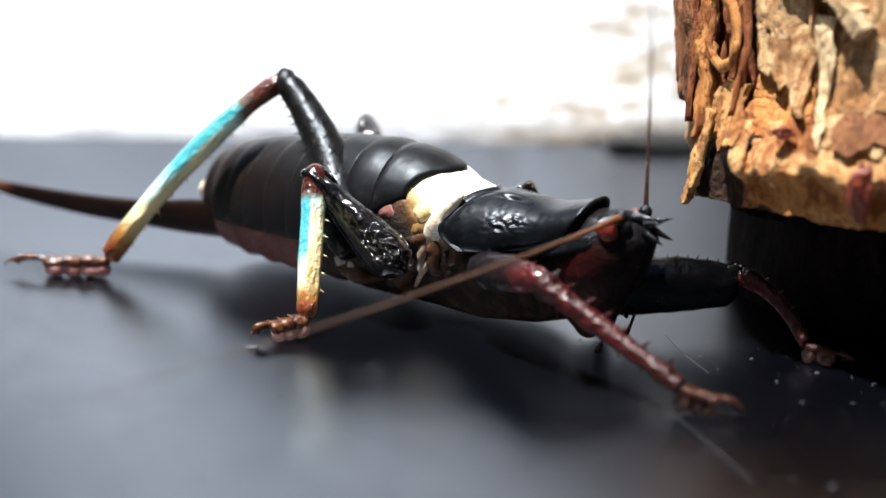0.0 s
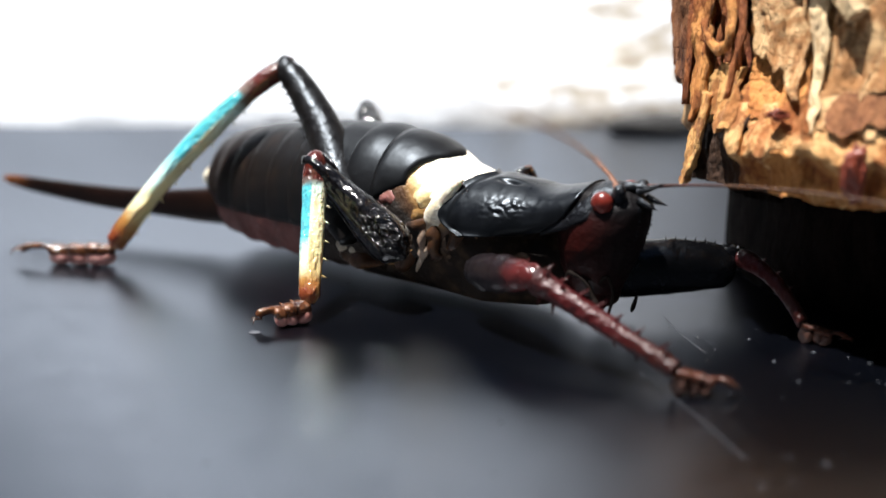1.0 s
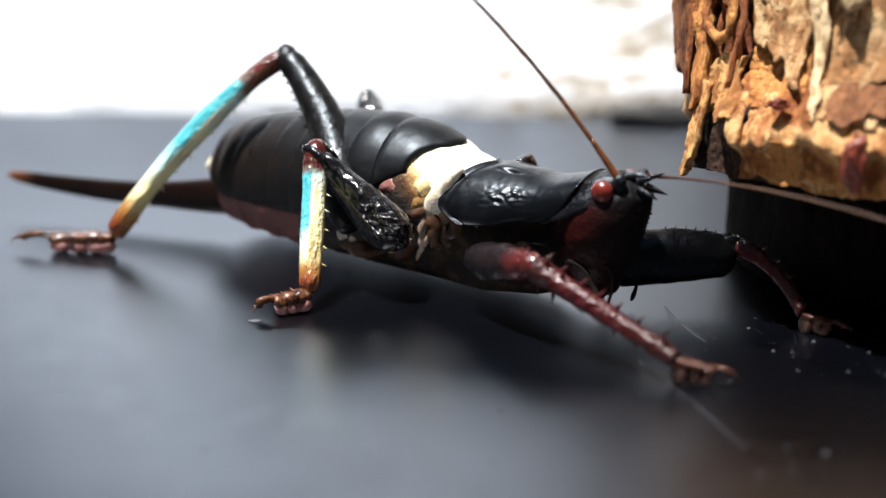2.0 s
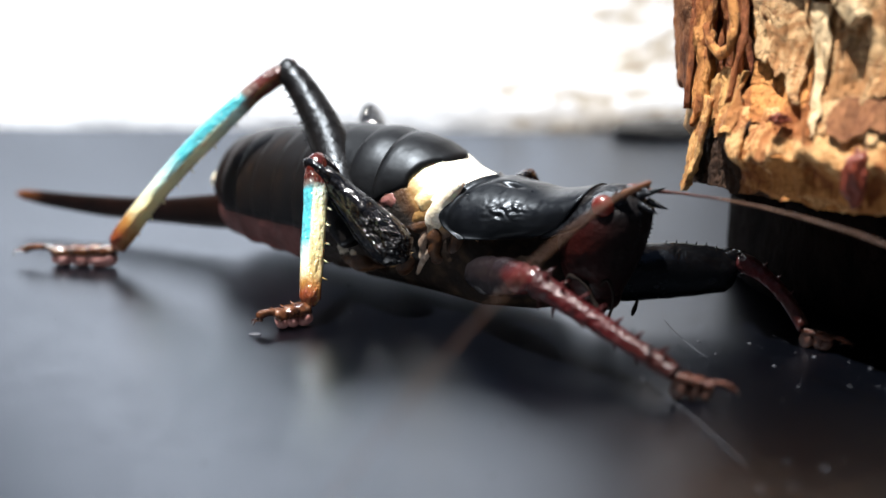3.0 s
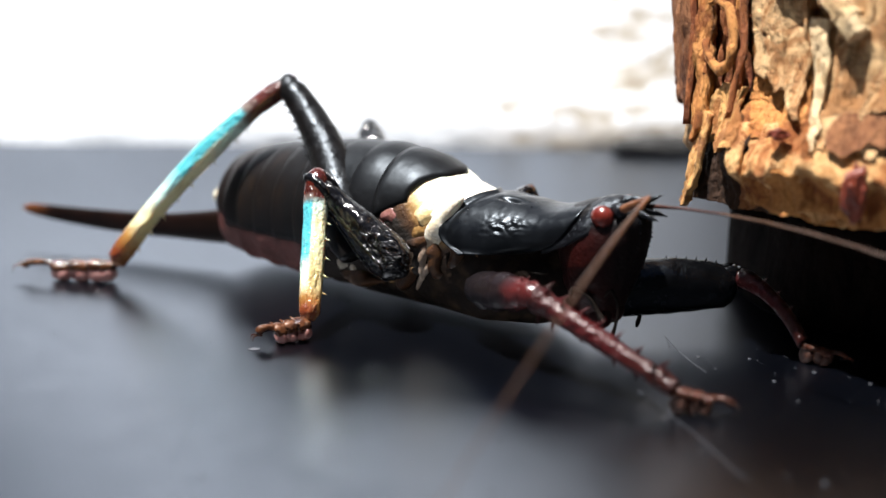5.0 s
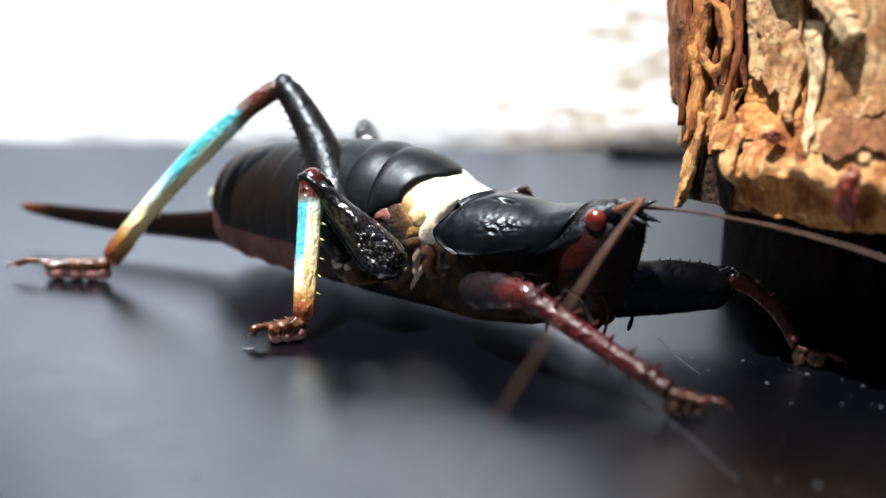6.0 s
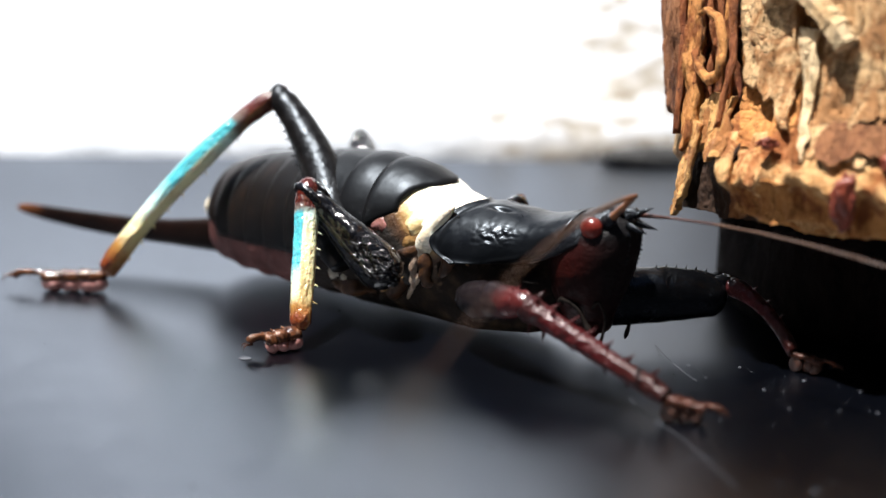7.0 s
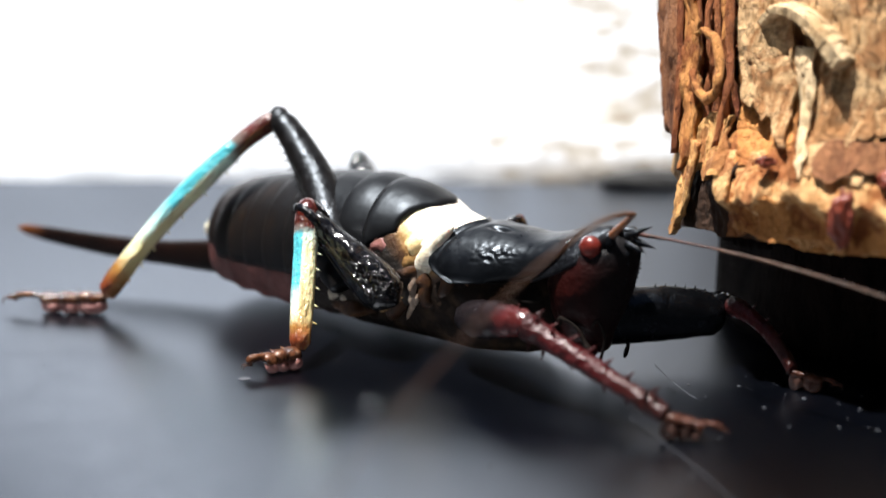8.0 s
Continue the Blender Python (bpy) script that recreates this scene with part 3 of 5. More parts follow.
def plate(rows, r, material, parent, low=(0,), ragged=0.4, seed=0.0, thick=0.7, lump=0.35, rib=0.15, turn=0.0, flare=0.0, top=0.0, name="bark_sheet", fissure=0.0):
    """A bark plate on the log. rows, from its top down: height, bearing of its two edges; low: wave of its lower edge."""
    bm = bmesh.new()
    if top:
        rows = [(top,) + tuple(rows[0][1:])] + list(rows)
    zs = [q[0] for q in rows][::-1]
    lefts = [q[1] for q in rows][::-1]
    rights = [q[2] for q in rows][::-1]
    nu, nv = 48, 64
    outer, inner = [], []
    for j in range(nv + 1):
        v = j / nv
        ro, ri = [], []
        for i in range(nu + 1):
            u = i / nu
            foot = float(np.interp(u, np.linspace(0, 1, len(low)), low)) + ragged * (0.7 * noise.noise(Vector((u * 4.5, seed, 0.3))) + 0.45 * noise.noise(Vector((u * 12, seed, 4.3))))
            z0 = zs[0] + foot
            z = z0 + (zs[-1] - z0) * v ** 1.3
            a = float(np.interp(z, zs, lefts)) * (1 - u) + float(np.interp(z, zs, rights)) * u
            a += 1.6 * ragged * (noise.noise(Vector((seed, z * 0.5, 0.2))) + 0.6 * noise.noise(Vector((seed + 3, z * 1.5, 0.4))))
            ang = math.radians(a)
            d = relief(ang, z, seed, lump, rib, fissure)
            d += turn * (0.5 - u) + flare * math.exp(-((z - z0) / 1.6) ** 2)
            th = thick * (0.75 + 0.5 * noise.noise(Vector((u * 5, v * 6, seed))))
            ro.append(bm.verts.new(log_point(ang, z, r + d)))
            ri.append(bm.verts.new(log_point(ang, z, r + d - th)))
        outer.append(ro)
        inner.append(ri)
    for j in range(nv):
        for i in range(nu):
            bm.faces.new((outer[j][i], outer[j][i + 1], outer[j + 1][i + 1], outer[j + 1][i]))
            bm.faces.new((inner[j][i], inner[j + 1][i], inner[j + 1][i + 1], inner[j][i + 1]))
    for j in range(nv):
        for i in (0, nu):
            bm.faces.new((outer[j][i], outer[j + 1][i], inner[j + 1][i], inner[j][i]))
    for i in range(nu):
        for j in (0, nv):
            bm.faces.new((outer[j][i], outer[j][i + 1], inner[j][i + 1], inner[j][i]))
    return part(name, bm, material, parent, "", Matrix())


def ribbon(parent, pts, widths, material, seed, name="fibre_strand", face=(-0.75, -0.65, 0.0), thick=0.35):
    """A split fibre of wood: an uneven, sharp-edged strip that faces one way."""
    bm = bmesh.new()
    path = smooth_path(pts, 44)
    f = Vector(face).normalized()
    rings = []
    for k, p in enumerate(path):
        d = (path[min(k + 1, 44)] - path[max(k - 1, 0)]).normalized()
        side = d.cross(f).normalized()
        w = float(np.interp(k / 44, np.linspace(0, 1, len(widths)), widths)) * (1 + 0.4 * noise.noise(Vector((k * 0.3, seed, 0))))
        o = f * 0.35 * noise.noise(Vector((k * 0.16, seed, 2))) + side * 0.3 * noise.noise(Vector((k * 0.18, seed, 6)))
        t = thick * (0.8 + 0.5 * noise.noise(Vector((k * 0.4, seed, 9))))
        ridge = 0.3 * noise.noise(Vector((k * 0.22, seed, 4)))
        rings.append([p + o - side * w, p + o - side * w * 0.5 + f * t * 0.9, p + o + side * w * ridge + f * t * 1.4, p + o + side * w * 0.55 + f * t, p + o + side * w, p + o - f * t])
    ring_loft(bm, rings)
    return part(name, bm, material, parent, "", Matrix())


def log():
    base = thing("bark_log", Matrix.Translation(mm(LOG_C)), "weathered log piece with peeling tan bark and red-brown fibres", "log")
    D = math.radians
    # added foot that carries it, near-black for the shade under the log
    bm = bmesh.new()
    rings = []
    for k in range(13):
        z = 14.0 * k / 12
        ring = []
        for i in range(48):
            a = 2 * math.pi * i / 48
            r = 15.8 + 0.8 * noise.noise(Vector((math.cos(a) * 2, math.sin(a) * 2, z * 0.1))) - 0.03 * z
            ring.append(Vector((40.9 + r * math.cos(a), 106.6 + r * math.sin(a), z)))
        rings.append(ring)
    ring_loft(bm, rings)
    part("foot", bm, SHADE_WOOD, base, "added near-black block for the shade under the bark", Matrix())
    # trunk, hollowed low on its flank
    bm = bmesh.new()
    rings = []
    for k in range(61):
        z = 10.3 + 36 * k / 60
        ring = []
        for i in range(140):
            a = 2 * math.pi * i / 140
            deg = (math.degrees(a) + 180) % 360 - 180
            r = 16.1 + 0.9 * noise.fractal(Vector((math.cos(a) * 3.2, math.sin(a) * 3.2, z * 0.09)), 1.0, 2.0, 4)
            r += 0.35 * noise.noise(Vector((math.cos(a) * 16, math.sin(a) * 16, z * 0.12)))
            r += 2.0 * math.exp(-((deg + 98) / 12) ** 2) - 4.5 * max(0.0, (13.2 - z) / 2.3) ** 1.3
            r -= 3.6 * math.exp(-((deg + 65) / 7) ** 2) * (1.0 if z < 16 else math.exp(-((z - 16) / 1.5) ** 2))
            r -= 1.8 * math.exp(-((deg + 70) / 5) ** 2 - ((z - 22.5) / 2.4) ** 2)
            ring.append(log_point(a, z, r))
        rings.append(ring)
    ring_loft(bm, rings)
    part("trunk", bm, BARK_GREY, base, "tan weathered wood", Matrix())
    # from, to (degrees), foot, top, radius, material, curl, flare, tuck, ragged, seed, thickness
    flakes = [
        (-104, -84, 16.9, 44.0, 19.6, BARK_BROWN, 0.2, 0.2, 0.6, 0.55, 0.4, 1.2, 0.5, 0.5),
        # next two: near-black backing sheets that stand for shade in the hollow
        (-112, -62, 9.4, 15.6, 15.4, SHADE_WOOD, 0.0, 0.0, 0.2, 0.3, 12.0, 0.6, 0.3, 0.2),
        (-88, -54, 9.8, 18.0, 15.0, SHADE_WOOD, 0.0, 0.0, 0.4, 0.3, 13.0, 0.6, 0.3, 0.2),
        (-58, 20, 10.6, 17.6, 16.6, BARK_TAN, 0.0, 0.0, 0.0, 0.5, 2.1, 0.8, 0.5, 0.25),
        (-57, -35, 11.0, 16.6, 17.4, BARK_CREAM, 0.1, 0.3, 0.0, 0.8, 2.3, 0.7, 0.45, 0.12),
        (-38, -17, 11.2, 16.5, 17.4, BARK_CREAM, 0.1, 0.3, 0.0, 0.8, 6.1, 0.7, 0.45, 0.12),
        (-20, 16, 11.2, 16.0, 17.4, BARK_CREAM, 0.1, 0.3, 0.0, 0.9, 7.4, 0.7, 0.6, 0.2),
        (-20, 24, 14.4, 44.0, 17.8, BARK_GREY, 0.2, 0.2, 0.0, 1.0, 8.8, 0.7, 0.5, 0.3, 0.5),
    ]
    for a0, a1, z0, z1, rr, mt, curl, flare, tuck, rag, sd, th, *more in flakes:
        bark_flake("bark_sheet", D(a0), D(a1), z0, z1, rr, mt, base, curl, flare, tuck, rag, sd, th, "", *more)
    # the fibrous flank: red recess, tan strips, rim and arch over the hollow
    plate([(25, -94, -67), (20, -94, -67), (17, -90, -66)], 16.9, BARK_RED, base, (0, 0.5, 0), 0.5, 1.7, 0.7, 0.6, 0.9, top=44, fissure=0.6)
    plate([(25, -83, -77.5), (22, -82.5, -77.5), (19, -83.5, -77.5), (16.8, -83, -78), (15.4, -82, -78.5), (14.2, -82, -80)], 18.7, BARK_TAN, base, (0, 0.2, 1.2), 0.5, 5.3, 0.8, 0.35, 0.45, top=44, fissure=0.3)
    plate([(19.2, -71, -63), (17.6, -75.5, -61), (16.2, -78.5, -59), (14.6, -79, -59)], 18.3, BARK_HOOD, base,
          (-1.0, 0.2, 0.9, 0.5, 0.1, 0.7, 0.9), 0.35, 9.1, 0.7, 0.35, 0.2)
    plate([(16.8, -80.5, -73), (14.6, -81.5, -74), (12.8, -83, -75), (11.2, -86, -77.5), (9.9, -90.5, -82), (8.9, -96, -89)], 18.6, BARK_HOOD, base,
          (0, 0.3, 0.1), 0.22, 11.3, 0.6, 0.25, 0.15, turn=-0.5)
    # back of the hollow, its shade put into the wood's colour
    plate([(16.6, -80, -57), (14.6, -81, -57), (12.4, -84, -57), (10.6, -89, -57), (9.2, -95, -57)], 17.5, BARK_SHADE, base, (0.0, 0.9, 1.2, 1.3, 1.4), 0.3, 15.2, 0.5, 0.4, 0.3)
    # shaded lower lip of the ledge
    plate([(14.4, -61, -14), (11.3, -62, -14)], 17.4, BARK_TAN, base, (0.0, 0.3, -0.2, 0.4, 0.5, 0.0, 0.4, -0.2, 0.1), 0.5, 31.0, 0.7, 0.35, 0.12, flare=1.5)
    # pale upright edge of the face
    plate([(17.0, -62, -59), (14.8, -60, -56.5), (13.4, -60, -56.5), (12.2, -62, -58.5), (10.6, -64, -60.5)], 18.1, BARK_CREAM, base, (0, 0.3), 0.3, 4.9, 0.9, 0.15, 0.08)
    # plates of the face
    plate([(22.5, -64, -45), (19.2, -63, -45), (17.0, -61.5, -42), (15.9, -60, -41)], 17.2, BARK_TAN, base, (0, 0.3, -0.3, 0.3), 0.6, 1.0, 0.6, 0.5, 0.2, flare=0.3, fissure=0.3)
    plate([(25.5, -61.5, -45), (23.0, -61, -45), (20.5, -60.5, -45.5), (17.7, -58, -45.5)], 17.85, BARK_GREY, base, (3.4, 2.2, 2.7, 1.6, 1.9, 0.7, 0.1), 0.8, 3.7, 0.55, 0.3, 0.15, flare=0.3, top=44, fissure=0.2)
    plate([(26.0, -42, -26), (22.8, -42, -26), (19.0, -42, -26), (16.1, -41, -26)], 17.9, BARK_GREY, base, (0, 0.6, 0.0, 0.7), 0.7, 5.9, 0.7, 0.3, 0.15, top=44, fissure=0.35)
    plate([(26.0, -31, -18), (18.4, -31.5, -18)], 18.2, BARK_GREY, base, (0, 0.8, 0.0), 0.8, 4.2, 0.6, 0.3, 0.15, top=44, fissure=0.4)
    plate([(24.6, -46, -39.8), (22.8, -46.2, -39.2), (20.6, -44.4, -40), (18.5, -43, -40), (16.6, -41.6, -39)], 17.95, BARK_PALE, base, (0.5, -0.3, 0.6), 0.6, 21.0, 0.5, 0.35, 0.15, turn=-0.9)
    # red-brown crust over the ledge
    plate([(18.6, -36, -13), (17.4, -38, -13), (16.4, -37, -13)], 18.15, BARK_BROWN, base, (0.3, -0.2, 0.6, 0.1, 0.8, 0.0, 0.5), 0.9, 41.0, 0.6, 0.5, 0.25, flare=0.2)
    # the arched chip that stands off the face, its cut end turned down
    bm = bmesh.new()
    spots = ((-53, 26.0, 17.7), (-48.5, 27.0, 18.0), (-43, 27.0, 18.2), (-38, 26.0, 18.4), (-34.6, 24.7, 18.5), (-32.6, 23.6, 18.5))
    pts = smooth_path([log_point(D(q), z, r) for q, z, r in spots], 30)
    rings = []
    for k, p in enumerate(pts):
        d = (pts[min(k + 1, 30)] - pts[max(k - 1, 0)]).normalized()
        out = Vector((p.x - LOG_C.x, p.y - LOG_C.y, 0)).normalized()
        side = (out - d * out.dot(d)).normalized()
        nrm = side.cross(d)
        nrm = nrm if nrm.z > 0 else -nrm
        w = float(np.interp(k / 30, [0, 0.3, 0.8, 1], [0.6, 1.0, 1.2, 1.0])) * (1 + 0.2 * noise.noise(Vector((k * 0.3, 1, 0))))
        h = float(np.interp(k / 30, [0, 0.4, 1], [0.3, 0.55, 0.85])) * (1 + 0.35 * noise.noise(Vector((k * 0.4, 5, 0))))
        o = 0.14 * noise.noise(Vector((k * 0.5, 9, 0)))
        rings.append([p - side * w - nrm * h, p - side * w + nrm * (h * 0.7 + o), p - side * w * 0.3 + nrm * h, p + side * w * 0.5 + nrm * (h * 1.1 + o), p + side * (w + o) + nrm * h * 0.5, p + side * (w * 0.95 - o) - nrm * h * 0.6, p + side * w * 0.3 - nrm * h * 0.9])
    ring_loft(bm, rings)
    part("curled_chip", bm, BARK_PALE, base, "pale bark chip with a cut end", Matrix(), smooth=False)
    # resin lumps
    for c, sz, sd in (((27.6, 83.6, 13.9), (0.85, 0.6, 1.8), 0.0), ((30.6, 83.6, 16.4), (0.8, 0.6, 0.7), 4.0), ((23.4, 88.2, 16.9), (0.7, 0.4, 0.4), 8.0)):
        bm = bmesh.new()
        bmesh.ops.create_icosphere(bm, subdivisions=4, radius=1.0)
        for v in bm.verts:
            q = v.co + Vector((sd, 0, 0))
            v.co *= 1 + 0.45 * noise.noise(q * 1.6) + 0.2 * noise.noise(q * 4.0)
            v.co = Vector((c[0] + v.co.x * sz[0], c[1] + v.co.y * sz[1], c[2] + v.co.z * sz[2]))
        part("resin_lump", bm, RESIN, base, "dark red resin lump", Matrix())
    # split fibres on the flank
    for k, (ang, rr, z0, z1, w, mt) in enumerate((
            (-94, 18.6, 17.6, 40, 0.4, BARK_RED), (-79.5, 17.9, 17.6, 40, 0.3, BARK_RED), (-75, 17.6, 17.9, 40, 0.3, BARK_RED), (-71, 17.6, 18.9, 40, 0.3, BARK_RED),
            (-62, 18.6, 17.2, 40, 0.36, BARK_RED), (-63.6, 18.2, 19.0, 40, 0.25, BARK_RED), (-67, 17.8, 19.5, 40, 0.3, BARK_TAN), (-84, 18.9, 15.5, 40, 0.25, BARK_RED))):
        pts = [log_point(D(ang + 0.6 * j), z0 + (z1 - z0) * j / 4, rr - 0.05 * j) for j in range(5)]
        f = Vector((math.sin(D(ang)), -math.cos(D(ang)), 0))
        ribbon(base, pts, [0.15 * w, 0.9 * w, w, w, 0.8 * w], mt, 3.0 * k, face=f)
    # loose loop of bark in the hollow
    loop = [log_point(D(-70.5 + 6.0 * math.cos(a)), 22.7 + 2.5 * math.sin(a), 18.7) for a in np.linspace(-2.9, 2.2, 9)]
    ribbon(base, loop, [0.25, 0.5, 0.6, 0.45, 0.15], BARK_TAN, 77.0, "fibre_loop", face=(-0.9, -0.4, 0.2))


log()


# ---------------------------------------------------------------- the bush cricket
CR_POSE = pose(2 * MM, 100 * MM, 0, 0, 0, math.degrees(math.atan2(-0.604, 0.797)))
cricket = thing("bush_cricket", CR_POSE, "glossy black bush cricket with turquoise shins and white collar", "insect")


def body_ring(x, cz, hw, up, down, n=40, a0=0.0, a1=360.0, grow=0.0):
    """Cross-section of the body at x; angle 0 is the top, positive towards its right side."""
    out = []
    full = a1 - a0 >= 360
    for i in range(n):
        a = math.radians(a0 + (a1 - a0) * i / (n if full else n - 1))
        s, c = math.sin(a), math.cos(a)
        h = up if c > 0 else down
        if c < 0:
            s, c = math.copysign(abs(s) ** 0.65, s), -abs(c) ** 0.65
        out.append(Vector((x, -s * (hw + grow), cz + c * (h + grow))))
    return out


# x, centre height, half width, height above, height below
ABD = [(3, 6.2, 3.9, 3.6, 4.4), (0, 6.3, 4.7, 4.9, 5.0), (-3, 6.4, 5.4, 6.0, 5.3), (-7, 6.4, 5.8, 6.7, 5.9), (-12, 6.2, 5.9, 6.6, 5.7),
       (-16.2, 5.9, 5.7, 6.2, 5.4), (-19.8, 5.6, 5.5, 6.0, 4.9), (-22.4, 5.4, 5.2, 5.6, 4.5), (-24.6, 5.3, 4.6, 4.9, 3.9), (-26.0, 5.2, 3.0, 3.2, 2.8)]


def abd_at(x):
    xs = [a[0] for a in reversed(ABD)]
    return [float(np.interp(x, xs, [a[k] for a in reversed(ABD)])) for k in (1, 2, 3, 4)]


SHIFTED = []


def abdomen():
    bm = bmesh.new()
    rings = []
    for k in range(32):
        x = 3 - 28.6 * k / 31
        cz, hw, up, dn = abd_at(x)
        pinch = 0.12 * math.cos(x * 2.4)
        rings.append(body_ring(x, cz, hw - 0.35 + pinch, up - 0.35, dn - 0.3 + pinch))
    ring_loft(bm, rings)
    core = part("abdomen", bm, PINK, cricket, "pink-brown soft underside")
    edges = [-1.6, -5.0, -8.0, -10.9, -13.6, -16.2, -18.6, -20.8, -22.8, -24.6, -26.0]
    for k, (f, r) in enumerate(zip(edges, edges[1:])):
        bm = bmesh.new()
        outer, inner = [], []
        for j in range(9):
            v = j / 8
            lap = 0.7 if k < 9 else 0.2
            span = float(np.interp(f + (r - f) * v, [-25, -23, -11, -8.5, -6, -3.5, -1.5, 0], [80, 95, 99, 95, 84, 68, 56, 50])) if k < 9 else 50
            ro, ri = [], []
            for i in range(41):
                a = -span + 2 * span * i / 40
                x = f + (r - lap - f) * v
                if k == 0:
                    q = min(1.0, abs(a) / 52)
                    x = f + (1.1 - 2.3 * q * q * (3 - 2 * q) + 0.12 * noise.noise(Vector((a * 0.11, 2, 0)))) * (1 - v) + (r - lap - f) * v
                cz, hw, up, dn = abd_at(x)
                g = (-0.08 if k else 0.08) + (0.14 if k else 0.10) * v ** 0.8 - (0.2 if k < 9 else 0.0) * max(0.0, (v - 0.8) / 0.2) ** 2
                edge = -0.25 * (abs(a) / span) ** 10
                h = up if abs(a) < 90 else dn
                s, c = math.sin(math.radians(a)), math.cos(math.radians(a))
                if c < 0:
                    s, c = math.copysign(abs(s) ** 0.65, s), -abs(c) ** 0.65
                ro.append(bm.verts.new((x, -s * (hw + g + edge), cz + c * (h + g + edge))))
                ri.append(bm.verts.new((x, -s * (hw + g - 0.3), cz + c * (h + g - 0.3))))
            outer.append(ro)
            inner.append(ri)
        for j in range(8):
            for i in range(40):
                bm.faces.new((outer[j][i], outer[j][i + 1], outer[j + 1][i + 1], outer[j + 1][i]))
                bm.faces.new((inner[j][i], inner[j + 1][i], inner[j + 1][i + 1], inner[j][i + 1]))
            for i in (0, 40):
                bm.faces.new((outer[j][i], outer[j + 1][i], inner[j + 1][i], inner[j][i]))
        for i in range(40):
            for j in (0, 8):
                bm.faces.new((outer[j][i], outer[j][i + 1], inner[j][i + 1], inner[j][i]))
        ob = part("tergite", bm, CHITIN if k < 9 else ORANGE, core, "" if k < 9 else "orange-brown end plate")
        SHIFTED.append((ob, k / 9))
    # cerci and pale end
    for s in (-1, 1):
        bm = bmesh.new()
        tube(bm, smooth_path([(-24.2, s * 1.6, 6.4), (-25.8, s * 2.0, 6.6), (-27.0, s * 1.9, 5.9), (-27.4, s * 1.5, 4.9)], 14), [0.5, 0.6, 0.66, 0.68, 0.68, 0.66, 0.64, 0.6, 0.56, 0.52, 0.46, 0.4, 0.32, 0.22, 0.08], 10)
        SHIFTED.append((part("cercus", bm, CREAM, core, "pale cream cercus"), 1.0))


def ovipositor():
    m = axis_pose((-15.4, 111.7, 3.95), (-41.2, 121.2, 3.5))
    bm = bmesh.new()
    rings = []
    L = 27.4
    for k in range(41):
        t = k / 40
        hz = float(np.interp(t, [0, 0.18, 0.38, 0.65, 0.87, 0.97, 1], [1.9, 1.65, 1.2, 1.0, 0.75, 0.5, 0.08]))
        hy = float(np.interp(t, [0, 0.2, 0.6, 0.9, 1], [1.0, 0.62, 0.45, 0.3, 0.06]))
        z = -0.9 * math.sin(math.pi * t) * 0.8
        ring = []
        for i in range(20):
            a = 2 * math.pi * i / 20
            c, s = math.cos(a), math.sin(a)
            groove = 1 - 0.10 * math.exp(-(s / 0.14) ** 2)
            ring.append(Vector((t * L, c * hy * groove, z + s * hz)))
        rings.append(ring)
    ring_loft(bm, rings)
    return part("ovipositor", bm, OVIPOS, cricket, "long brown-black sabre ovipositor", m)


